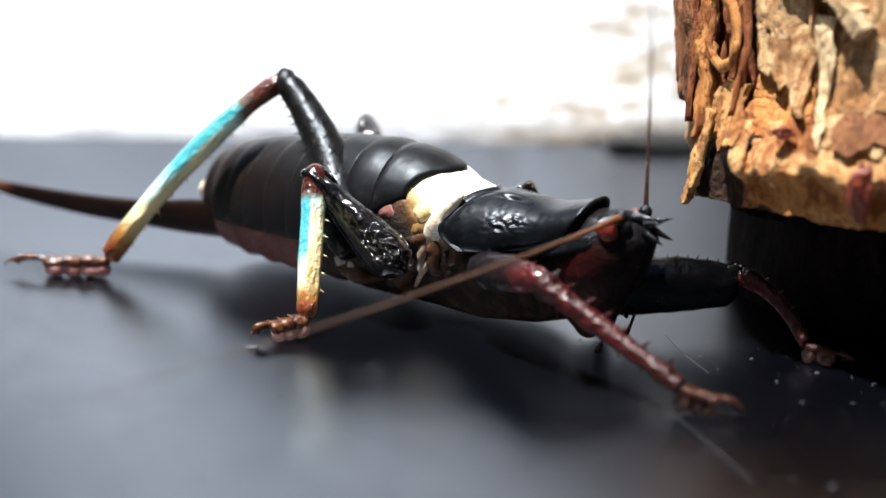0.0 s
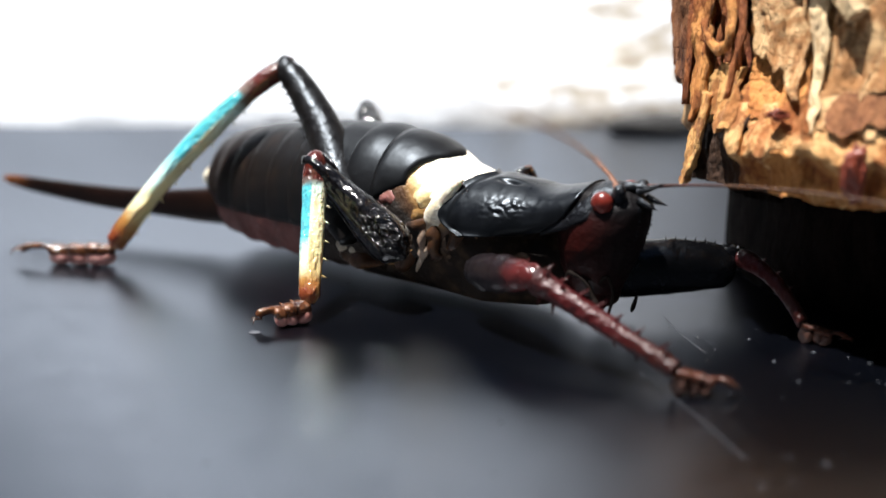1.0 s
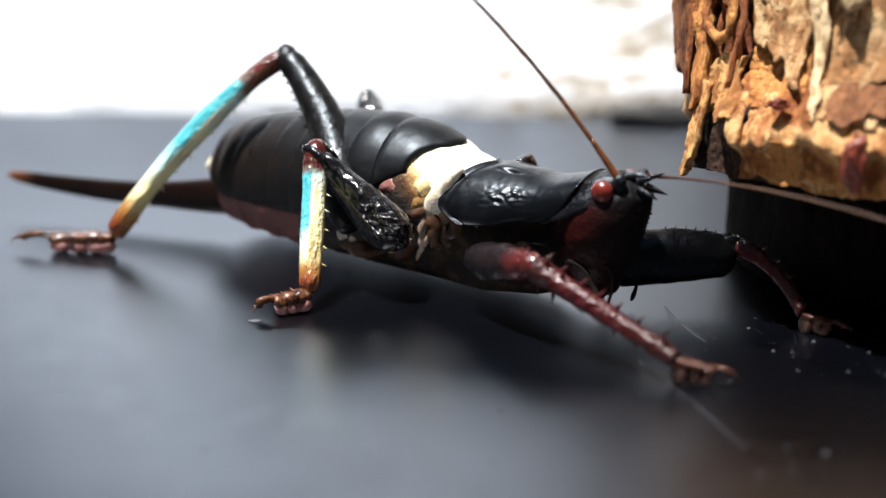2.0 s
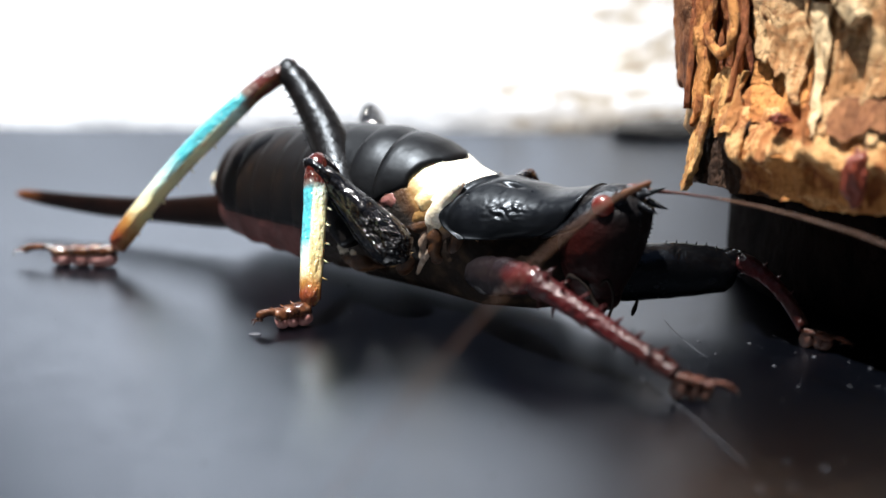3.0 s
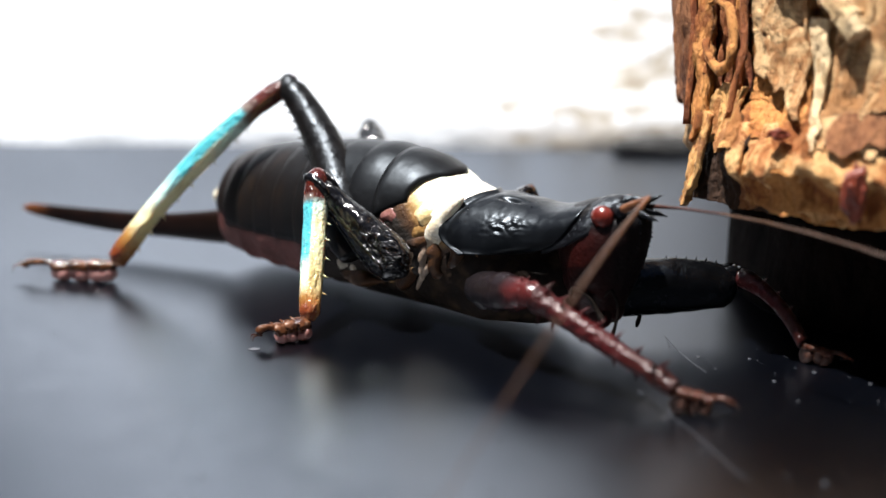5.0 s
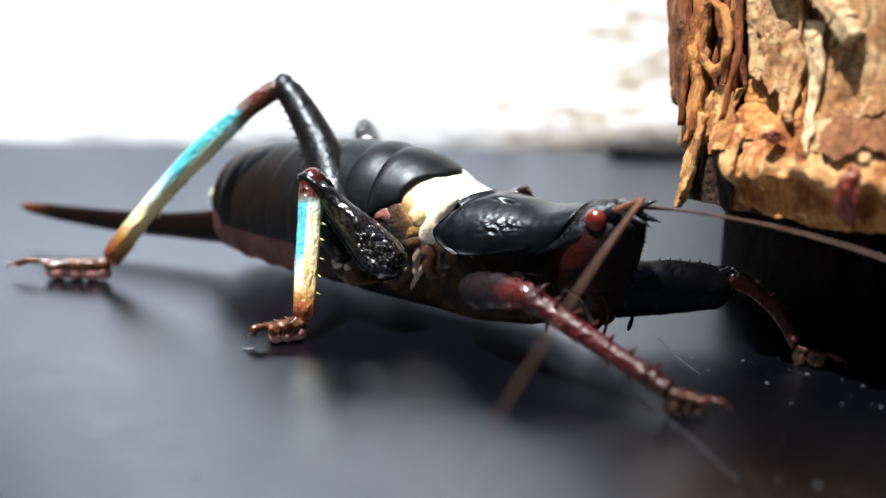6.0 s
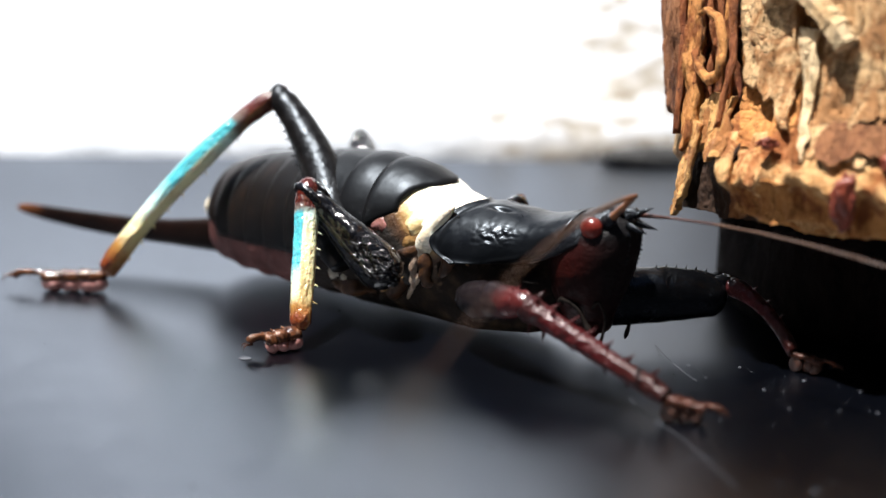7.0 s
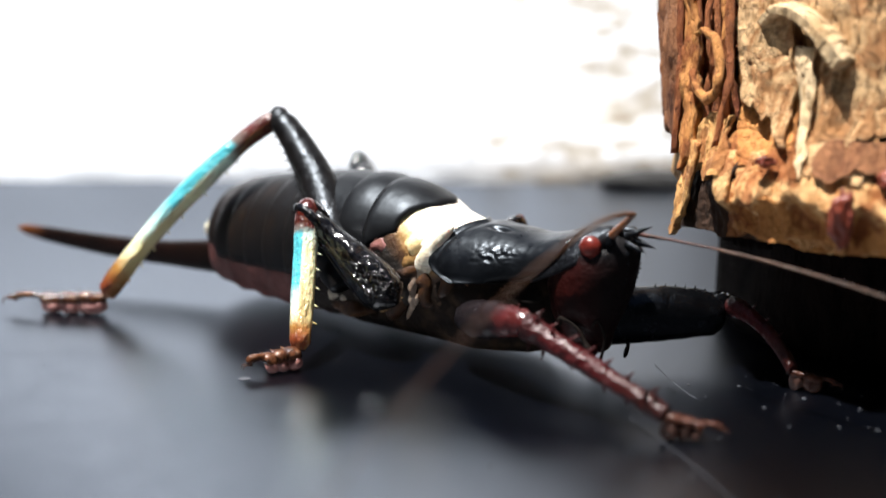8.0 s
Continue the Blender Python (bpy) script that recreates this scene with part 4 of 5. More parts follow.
def thorax():
    bm = bmesh.new()
    rings = []
    for k in range(17):
        x = -6.4 + 10.2 * k / 16
        cz, hw, up, dn = abd_at(x)
        fold = 0.05 * math.sin(x * 3.1)
        low = 0.08 * max(0.0, min(1.0, (0.2 - x) / 2.0))
        ring = body_ring(x, cz, hw - 0.15 + fold - low, up - 0.1 + fold - low, dn - 0.5, 60, -112, 112)
        rings.append(ring)
    made = ring_loft(bm, rings, close=False, cap=False)
    for row in made:
        for v in row:
            v.co += Vector((0.08, 0.22, 0.16)) * noise.fractal(v.co * 0.7, 1.0, 2.0, 4)
    bmesh.ops.recalc_face_normals(bm, faces=bm.faces)
    bm.normal_update()
    bmesh.ops.solidify(bm, geom=list(bm.faces), thickness=0.4)
    th = part("thorax", bm, COLLAR, cricket, "creamy white soft collar")
    bm = bmesh.new()
    rings = [body_ring(x, 5.0, w, 3.2, d, 32) for x, w, d in ((-11, 3.4, 3.8), (-8, 4.6, 4.4), (-1, 4.6, 4.6), (4, 4.0, 4.6), (8, 3.2, 4.2), (11, 2.2, 3.4))]
    ring_loft(bm, rings)
    for v in bm.verts:
        v.co += Vector((0.2, 0.5, 0.15)) * noise.fractal(v.co * 0.5, 1.0, 2.0, 3)
    part("breast", bm, BELLY, th, "dark brown breast with pale patches")
    # folds of skin where the legs join: path in body space, half width, material
    def fold(pts, width, material, label=""):
        bm = bmesh.new()
        path = smooth_path(pts, 30)
        radii = [width * (0.12 + 0.88 * math.sin(math.pi * k / 30) ** 0.7) for k in range(31)]
        tube(bm, path, radii, 20)
        seed = Vector((len(label) + pts[0][0] * 3, 0, 0))
        for v in bm.verts:
            v.co += Vector((0.35, 0.3, 0.35)) * noise.fractal(v.co * 0.8 + seed, 1.0, 2.0, 2)
        part("skin_fold", bm, material, th, label)

    fold([(1.6, -3.0, 10.2), (0.5, -3.6, 9.0), (0.1, -3.8, 7.8), (0.0, -3.8, 6.6), (0.4, -3.6, 5.3)], 1.0, SKIN_WHITE, "white rounded skin fold")
    fold([(2.4, -3.9, 7.0), (1.9, -4.1, 6.2), (1.8, -4.1, 5.4), (2.3, -3.7, 4.6)], 0.6, SKIN_BROWN, "brown skin fold")
    fold([(1.0, -3.2, 9.4), (-0.8, -3.5, 8.7), (-2.4, -3.7, 7.8), (-4.0, -3.7, 6.9)], 1.05, SKIN_YELLOW, "pale yellow skin fold")
    fold([(0.4, -3.6, 8.2), (-1.4, -3.95, 7.5), (-3.2, -4.05, 6.7), (-4.8, -4.0, 5.9)], 0.85, SKIN_OCHRE, "ochre skin fold")
    fold([(0.5, -3.8, 7.2), (-1.2, -4.15, 6.5), (-3.0, -4.25, 5.7), (-4.6, -4.2, 4.9)], 0.9, SKIN_BROWN, "brown skin fold")
    fold([(0.4, -4.1, 7.2), (0.0, -4.3, 6.0), (0.2, -4.2, 4.6), (0.6, -3.8, 3.4)], 0.75, SKIN_BROWN, "brown skin fold")
    fold([(-0.4, -4.2, 7.3), (-0.9, -4.45, 6.1), (-1.0, -4.5, 4.9), (-1.3, -4.4, 3.6), (-1.8, -4.1, 2.4)], 0.5, SKIN_PALE, "pale pinkish skin fold")
    fold([(-0.3, -4.1, 5.4), (-0.5, -4.4, 4.6), (-0.9, -4.4, 3.8)], 0.3, SKIN_PALE, "pale pinkish skin fold")
    fold([(-2.2, -4.4, 4.6), (-2.5, -4.6, 3.6), (-3.0, -4.3, 2.4)], 0.75, SKIN_BROWN, "brown skin fold")
    fold([(-4.4, -5.0, 3.1), (-3.0, -5.3, 3.5), (-1.9, -5.1, 4.3)], 0.16, SKIN_OCHRE, "thin tan skin edge")
    fold([(-5.8, -4.2, 8.9), (-4.1, -4.3, 8.3), (-2.4, -4.1, 8.0)], 0.85, SKIN_PINK, "pink bare skin patch")
    fold([(-10.2, -4.6, 3.4), (-8.6, -4.8, 3.9), (-6.8, -4.6, 3.4)], 0.7, SKIN_GREY, "grey-white skin patch")
    fold([(-9.4, -4.7, 2.6), (-7.2, -4.9, 2.7), (-5.0, -4.7, 2.4)], 0.6, SKIN_BROWN, "brown skin fold")


def pronotum():
    bm = bmesh.new()
    nx, na = 64, 110
    x1 = 10.6
    outer, inner = [], []
    for j in range(nx + 1):
        v = j / nx
        ro, ri = [], []
        for i in range(na + 1):
            a = -97 + 194 * i / na
            q = abs(a) / 97
            xr = 0.7 + 2.1 * (1 - min(q / 0.66, 1)) ** 1.4 + 2.3 * max(0, (q - 0.74) / 0.26) ** 2
            xf = x1 - 0.5 + 1.9 * math.cos(math.radians(a)) - 2.6 * max(0, (q - 0.62) / 0.38) ** 2
            x = xr + (xf - xr) * v
            cz = 6.7 + 0.35 * v
            hw = 4.75 - 1.1 * v + 0.25 * math.sin(v * math.pi) - 0.9 * max(0, q - 0.75) * v - 0.5 * min(1, max(0, q - 0.4) / 0.3) * v ** 4
            up = 3.55 + 0.15 * math.exp(-((v - 0.16) / 0.18) ** 2) - 0.32 * math.exp(-((v - 0.64) / 0.2) ** 2) + 0.25 * v ** 3 + 0.2 * v ** 9
            dn = 2.4
            s, c = math.sin(math.radians(a)), math.cos(math.radians(a))
            h = up if c > 0 else dn
            d = 0.0
            d += 0.26 * math.exp(-((1 - q) / 0.022) ** 2) * max(0, 1 - 1.5 * v) + 0.22 * math.exp(-(v / 0.022) ** 2) + 0.10 * v ** 6
            d -= 0.4 * math.exp(-((abs(a) - 15) / 3.2) ** 2 - ((v - 0.27 - 0.002 * abs(a)) / 0.08) ** 2)
            d -= 0.07 * math.exp(-((1 - q) / 0.03 - 2.6) ** 2) * max(0, 1 - 1.3 * v) + 0.06 * math.exp(-(v / 0.025 - 2.6) ** 2)
            d -= 0.22 * math.exp(-((v - 0.72) / 0.16) ** 2 - ((q - 0.72) / 0.2) ** 2)
            pit = math.exp(-((v - 0.5) / 0.13) ** 2 - ((q - 0.58) / 0.12) ** 2)
            d += pit * 0.34 * noise.fractal(Vector((x * 3.9, a * 0.2, 2.0)), 1.0, 2.0, 2)
            d += 0.03 * noise.fractal(Vector((x * 0.7, a * 0.03, 7.0)), 1.0, 2.0, 3)
            ro.append(bm.verts.new((x, -s * (hw + d), cz + c * (h + d))))
            ri.append(bm.verts.new((x, -s * (hw - 0.35), cz + c * (h - 0.35))))
        outer.append(ro)
        inner.append(ri)
    for j in range(nx):
        for i in range(na):
            bm.faces.new((outer[j][i], outer[j][i + 1], outer[j + 1][i + 1], outer[j + 1][i]))
            bm.faces.new((inner[j][i], inner[j + 1][i], inner[j + 1][i + 1], inner[j][i + 1]))
        for i in (0, na):
            bm.faces.new((outer[j][i], outer[j + 1][i], inner[j + 1][i], inner[j][i]))
    for i in range(na):
        for j in (0, nx):
            bm.faces.new((outer[j][i], outer[j][i + 1], inner[j][i + 1], inner[j][i]))
    part("pronotum", bm, PRONOTUM, cricket, "black saddle shield with raised rim")


HEAD_PIVOT = (9.5, 0, 7.0)


def head():
    bm = bmesh.new()
    rings = []
    prof = [(11.15, 13.3, 0.5, 0.4), (10.95, 13.2, 1.5, 1.0), (10.5, 13.05, 2.7, 1.9), (9.6, 12.9, 3.5, 2.55), (8.2, 12.7, 3.5, 3.1), (6.6, 12.4, 3.35, 3.25),
            (5.2, 12.2, 3.0, 3.0), (4.0, 12.05, 2.65, 2.5), (3.0, 11.95, 2.3, 2.0), (2.1, 11.85, 1.7, 1.5), (1.5, 11.75, 1.0, 1.0), (1.3, 11.7, 0.4, 0.4)]
    zs = [p[0] for p in prof][::-1]
    for k in range(37):
        z = 11.15 - (11.15 - 1.3) * (0.5 - 0.5 * math.cos(math.pi * k / 36))
        cx, a, b = (float(np.interp(z, zs, [p[i] for p in prof][::-1])) for i in (1, 2, 3))
        ring = []
        for i in range(40):
            t = 2 * math.pi * i / 40
            d = 1 + 0.02 * noise.noise(Vector((math.cos(t) * 4, math.sin(t) * 4, z)))
            ring.append(Vector((cx + a * math.cos(t) * d, b * math.sin(t) * d, z)))
        rings.append(ring)
    ring_loft(bm, rings)
    m = WORLD[cricket.name] @ Matrix.Translation(mm(HEAD_PIVOT))
    off = -Vector(HEAD_PIVOT)
    bmesh.ops.translate(bm, vec=off, verts=bm.verts)
    hd = part("head", bm, HEADSKIN, cricket, "dark red face under a black crown", m)

    def sub(name, b, mat, label=""):
        bmesh.ops.translate(b, vec=off, verts=b.verts)
        return part(name, b, mat, hd, label, m)

    # crown plate
    bm = bmesh.new()
    rings = []
    for j in range(15):
        v = j / 14
        ring = []
        for i in range(33):
            a = math.radians(-80 + 160 * i / 32)
            x = 9.0 + 5.8 * v - 1.4 * (abs(a) / 1.67) ** 2 * v
            hw = float(np.interp(x, [9, 11, 12.6, 14, 15.2], [3.15, 3.2, 3.0, 2.1, 1.1])) + 0.05
            top = float(np.interp(x, [9, 11, 12.2, 13, 14, 15.2], [9.5, 10.3, 10.95, 11.3, 11.4, 11.25]))
            z = top - 2.9 * (1 - math.cos(a)) * (1.0 if abs(a) < 1.6 else 1.02)
            ring.append(Vector((x, -math.sin(a) * hw, z + 0.06 * noise.noise(Vector((x * 3, a * 5, 0))))))
        rings.append(ring)
    ring_loft(bm, rings, close=False, cap=False)
    bmesh.ops.recalc_face_normals(bm, faces=bm.faces)
    bm.normal_update()
    bmesh.ops.solidify(bm, geom=list(bm.faces), thickness=0.3)
    sub("crown", bm, CROWN, "grainy black crown plate")
    # horn between the antennae, and toothed ridges down the brow
    bm = bmesh.new()
    spine(bm, (14.6, 0, 11.0), (16.9, 0, 11.3), 0.55)
    for y in (-1, 1):
        spine(bm, (15.7, 0.5 * y, 10.9), (17.2, 0.75 * y, 11.5), 0.32)
        spine(bm, (15.8, 0.55 * y, 10.3), (17.5, 0.8 * y, 9.85), 0.38)
    sub("brow_horn", bm, CROWN, "thorny black horn")
    bm = bmesh.new()
    for k in range(13):
        z = 9.7 - 0.36 * k
        for y in (-0.9, 0.9):
            xx = float(np.interp(z, [5.2, 6.6, 8.2, 9.6], [14.9, 15.5, 15.95, 16.15]))
            jut = 0.16 + 0.3 * noise.noise(Vector((k * 1.7, y, 0)))
            spine(bm, (xx - 0.2, y, z), (xx + jut, y * 1.1, z - 0.12), 0.24)
    sub("brow_teeth", bm, CROWN, "row of small dark teeth")
    for s in (-1, 1):
        bm = bmesh.new()
        ball(bm, (13.65, s * 2.15, 10.15), 0.86, 0.7, 0.82, 24, 16)
        sub("eye", bm, EYE, "shiny round red eye")
        bm = bmesh.new()
        ball(bm, (14.55, s * 1.45, 10.6), 0.62, 0.55, 0.55, 14, 10)
        sub("antenna_socket", bm, CROWN)
    # mouth parts
    for s in (-1, 1):
        bm = bmesh.new()
        ball(bm, (12.5, s * 0.95, 2.3), 1.2, 0.85, 1.2, 18, 12)
        sub("jaw", bm, HEADSKIN, "dark red jaw")
        bm = bmesh.new()
        pts = [(12.9, s * 1.6, 3.2), (13.8, s * 1.9, 4.3), (14.3, s * 2.0, 4.5), (14.75, s * 2.0, 3.4), (14.55, s * 2.1, 2.0), (14.1, s * 2.2, 0.6)]
        tube(bm, smooth_path(pts, 26), [0.2] * 8 + [0.13] * 8 + [0.12] * 6 + [0.14, 0.17, 0.19, 0.18, 0.09], 9)
        sub("palp", bm, PALP, "thin jointed mouth feeler")
        bm = bmesh.new()
        pts = [(11.0, s * 2.3, 4.0), (11.6, s * 2.7, 4.6), (12.8, s * 2.7, 4.1), (13.4, s * 2.6, 3.0), (13.9, s * 2.6, 2.1)]
        tube(bm, smooth_path(pts, 18), [0.24] * 7 + [0.2] * 7 + [0.22, 0.25, 0.26, 0.22, 0.1], 9)
        sub("palp", bm, PALP, "thin jointed mouth feeler")
    # labrum
    bm = bmesh.new()
    ball(bm, (13.5, 0, 3.0), 0.7, 1.1, 1.3, 16, 10)
    sub("upper_lip", bm, HEADSKIN)
    return hd


def thorned(bm, length, spots, size, r0, profile, bend=0.0):
    """Thorns on a limb: (share of its length, angle in degrees round its axis, unused)."""
    ts = [p[0] for p in profile]
    for t, ang, _ in spots:
        ry = float(np.interp(t, ts, [p[1] for p in profile]))
        rz = float(np.interp(t, ts, [p[2] for p in profile]))
        a = math.radians(ang)
        d = Vector((0.4, math.cos(a), math.sin(a))).normalized()
        b = Vector((t * length, math.cos(a) * ry * 0.9, float(np.interp(t, ts, [p[3] if len(p) > 3 else 0 for p in profile])) + bend * 4 * t * (1 - t) + math.sin(a) * rz * 0.9))
        spine(bm, b, b + d * (size + 0.1), r0)


def foot_chain(parent, start, end, material, pads=4, width=0.75, sole=None):
    """Jointed tarsus that lies on the sheet: three short joints on soft pads, then a slender claw joint."""
    m = axis_pose(start, end)
    length = (Vector(end) - Vector(start)).length
    h0, h1 = start[2], end[2]
    bm = bmesh.new()
    cuts = (0.0, 0.27, 0.47, 0.66)
    w = width
    for k in range(3):
        t0, t1 = cuts[k], cuts[k + 1]
        rings = []
        for j in range(11):
            u = j / 10
            x = (t0 - 0.02 + (t1 - t0 + 0.05) * u) * length
            ry = w * float(np.interp(u, [0, 0.2, 0.6, 0.85, 1], [0.34, 0.5, 0.62, 0.66, 0.4]))
            rz = w * float(np.interp(u, [0, 0.2, 0.6, 0.85, 1], [0.36, 0.48, 0.46, 0.42, 0.26]))
            lift = w * (-0.02 + 0.16 * u)
            ring = []
            for ang in np.linspace(0, 2 * math.pi, 16, endpoint=False):
                d = 1 + 0.22 * noise.noise(Vector((x * 1.7, math.cos(ang) * 2, math.sin(ang) * 2 + k)))
                ring.append(Vector((x, ry * math.cos(ang) * d, lift + max(-0.42 * w, rz * math.sin(ang) * d))))
            rings.append(ring)
        ring_loft(bm, rings)
        for sd in (-1, 1):
            spine(bm, ((t0 + 0.85 * (t1 - t0)) * length, 0.5 * sd * w, 0.25 * w), ((t1 + 0.03) * length, 0.75 * sd * w, 0.5 * w), 0.14 * w)
    pts = smooth_path([(0.62 * length, 0, 0.2 * w), (0.74 * length, 0.05 * w, 0.42 * w), (0.9 * length, 0, 0.45 * w), (1.0 * length, 0, 0.28 * w)], 14)
    tube(bm, pts, [w * float(np.interp(i / 14, [0, 0.3, 0.8, 1], [0.3, 0.24, 0.33, 0.26])) for i in range(15)], 10, 0.85)
    ob = part("tarsus", bm, material, parent, "", m)
    for k in range(3):
        t = cuts[k] + 0.55 * (cuts[k + 1] - cuts[k])
        h = h0 + (h1 - h0) * t
        rz = 0.5 * (h + 0.05 * w)
        bm = bmesh.new()
        ball(bm, (t * length, 0, rz - h), 0.68 * (cuts[k + 1] - cuts[k]) * length, 0.66 * w, rz, 16, 10)
        for v in bm.verts:
            v.co += Vector((0.16, 0.2, 0.16)) * noise.noise(v.co * 1.9 + Vector((k * 3.0, 0, 0)))
        part("pad", bm, sole or PAD, ob, "soft pale pad", m)
    return ob, m, length


def claws(parent, m, length, size, material):
    bm = bmesh.new()
    for s in (-1, 1):
        pts = [(length - 0.3, 0.1 * s, 0.1), (length + 0.4 * size, 0.45 * s * size, 0.55 * size), (length + 1.0 * size, 0.75 * s * size, 0.45 * size), (length + 1.25 * size, 0.7 * s * size, -0.25 * size)]
        tube(bm, smooth_path(pts, 10), [0.22 * size * (1 - 0.085 * k) for k in range(11)], 7)
    part("claw", bm, material, parent, "", m)


def leg(name, label, hip, knee, ankle, toe, femur_prof, femur_mat, tibia_prof, tibia_mat, foot_mat, knee_r, thorns=(), femur_thorns=(), up=(0, 0, 1), tup=(0, 0, 1), coxa_r=1.3, coxa_mat=None, femur_bend=0.0, pads=4, foot_w=0.75, rough=0.03, tibia_bend=0.0, knee_mat=None, thorn=0.5, shin_rough=0.04, amber=0.7, keel=0.0, claw=0.7, femur_thorn=0.35):
    """One leg: thigh carried by the hip, then knee, shin, foot and claws."""
    m = axis_pose(hip, knee, up)
    fl = (Vector(knee) - Vector(hip)).length
    bm = bmesh.new()
    ball(bm, (0, 0, 0), coxa_r * 1.1, coxa_r, coxa_r * 1.05, 18, 12)
    lg = part(name, bm, coxa_mat or FEMUR, cricket, label, m)
    bm = limb(femur_prof, fl, 22, 34, rough, fl, femur_bend)
    thorned(bm, fl, femur_thorns, femur_thorn, 0.12, femur_prof, femur_bend)
    if keel:
        ts = [p[0] for p in femur_prof]
        line = [(t * fl, 0.62 * float(np.interp(t, ts, [p[1] for p in femur_prof])), -0.8 * float(np.interp(t, ts, [p[2] for p in femur_prof]))) for t in np.linspace(0.08, 0.95, 22)]
        tube(bm, line, [keel * (0.4 + 0.6 * math.sin(math.pi * k / 21)) for k in range(22)], 8)
    part("femur", bm, femur_mat, lg, "", m)
    bm = bmesh.new()
    ball(bm, (0.15, 0, 0), knee_r * 1.15, knee_r * amber, knee_r * 0.85, 18, 12)
    part("knee", bm, knee_mat or JOINT, lg, "" if knee_mat else "shiny dark red knee joint", axis_pose(knee, ankle, tup))
    for side in (-1, 1):
        bm = bmesh.new()
        ball(bm, (fl - 0.6, side * knee_r * 0.45, 0), knee_r * 1.5, knee_r * 0.42, knee_r * 0.9, 16, 12)
        for v in bm.verts:
            v.co += Vector((0.08, 0.08, 0.08)) * noise.noise(v.co * 1.7)
        part("knee_lobe", bm, femur_mat, lg, "", m)
    m2 = axis_pose(knee, ankle, tup)
    tl = (Vector(ankle) - Vector(knee)).length
    bm = limb(tibia_prof, tl, 18, 44, shin_rough, tl, tibia_bend)
    thorned(bm, tl, thorns, thorn, thorn * 0.24, tibia_prof, tibia_bend)
    part("tibia", bm, tibia_mat, lg, "", m2)
    start = Vector(ankle) + Vector((0, 0, -0.2))
    ob, m3, fl3 = foot_chain(lg, start, toe, foot_mat, pads, foot_w, PAD if foot_mat is TARSUS else PAD_DARK)
    claws(lg, m3, fl3, claw, foot_mat)
    return lg


TURQ = (0.085, 0.44, 0.50)
PALE_T = (0.60, 0.79, 0.71)
CREAMC = (0.80, 0.79, 0.50)
OCHRE = (0.36, 0.185, 0.05)
RUST = (0.17, 0.042, 0.013)
MAROON = (0.05, 0.012, 0.010)


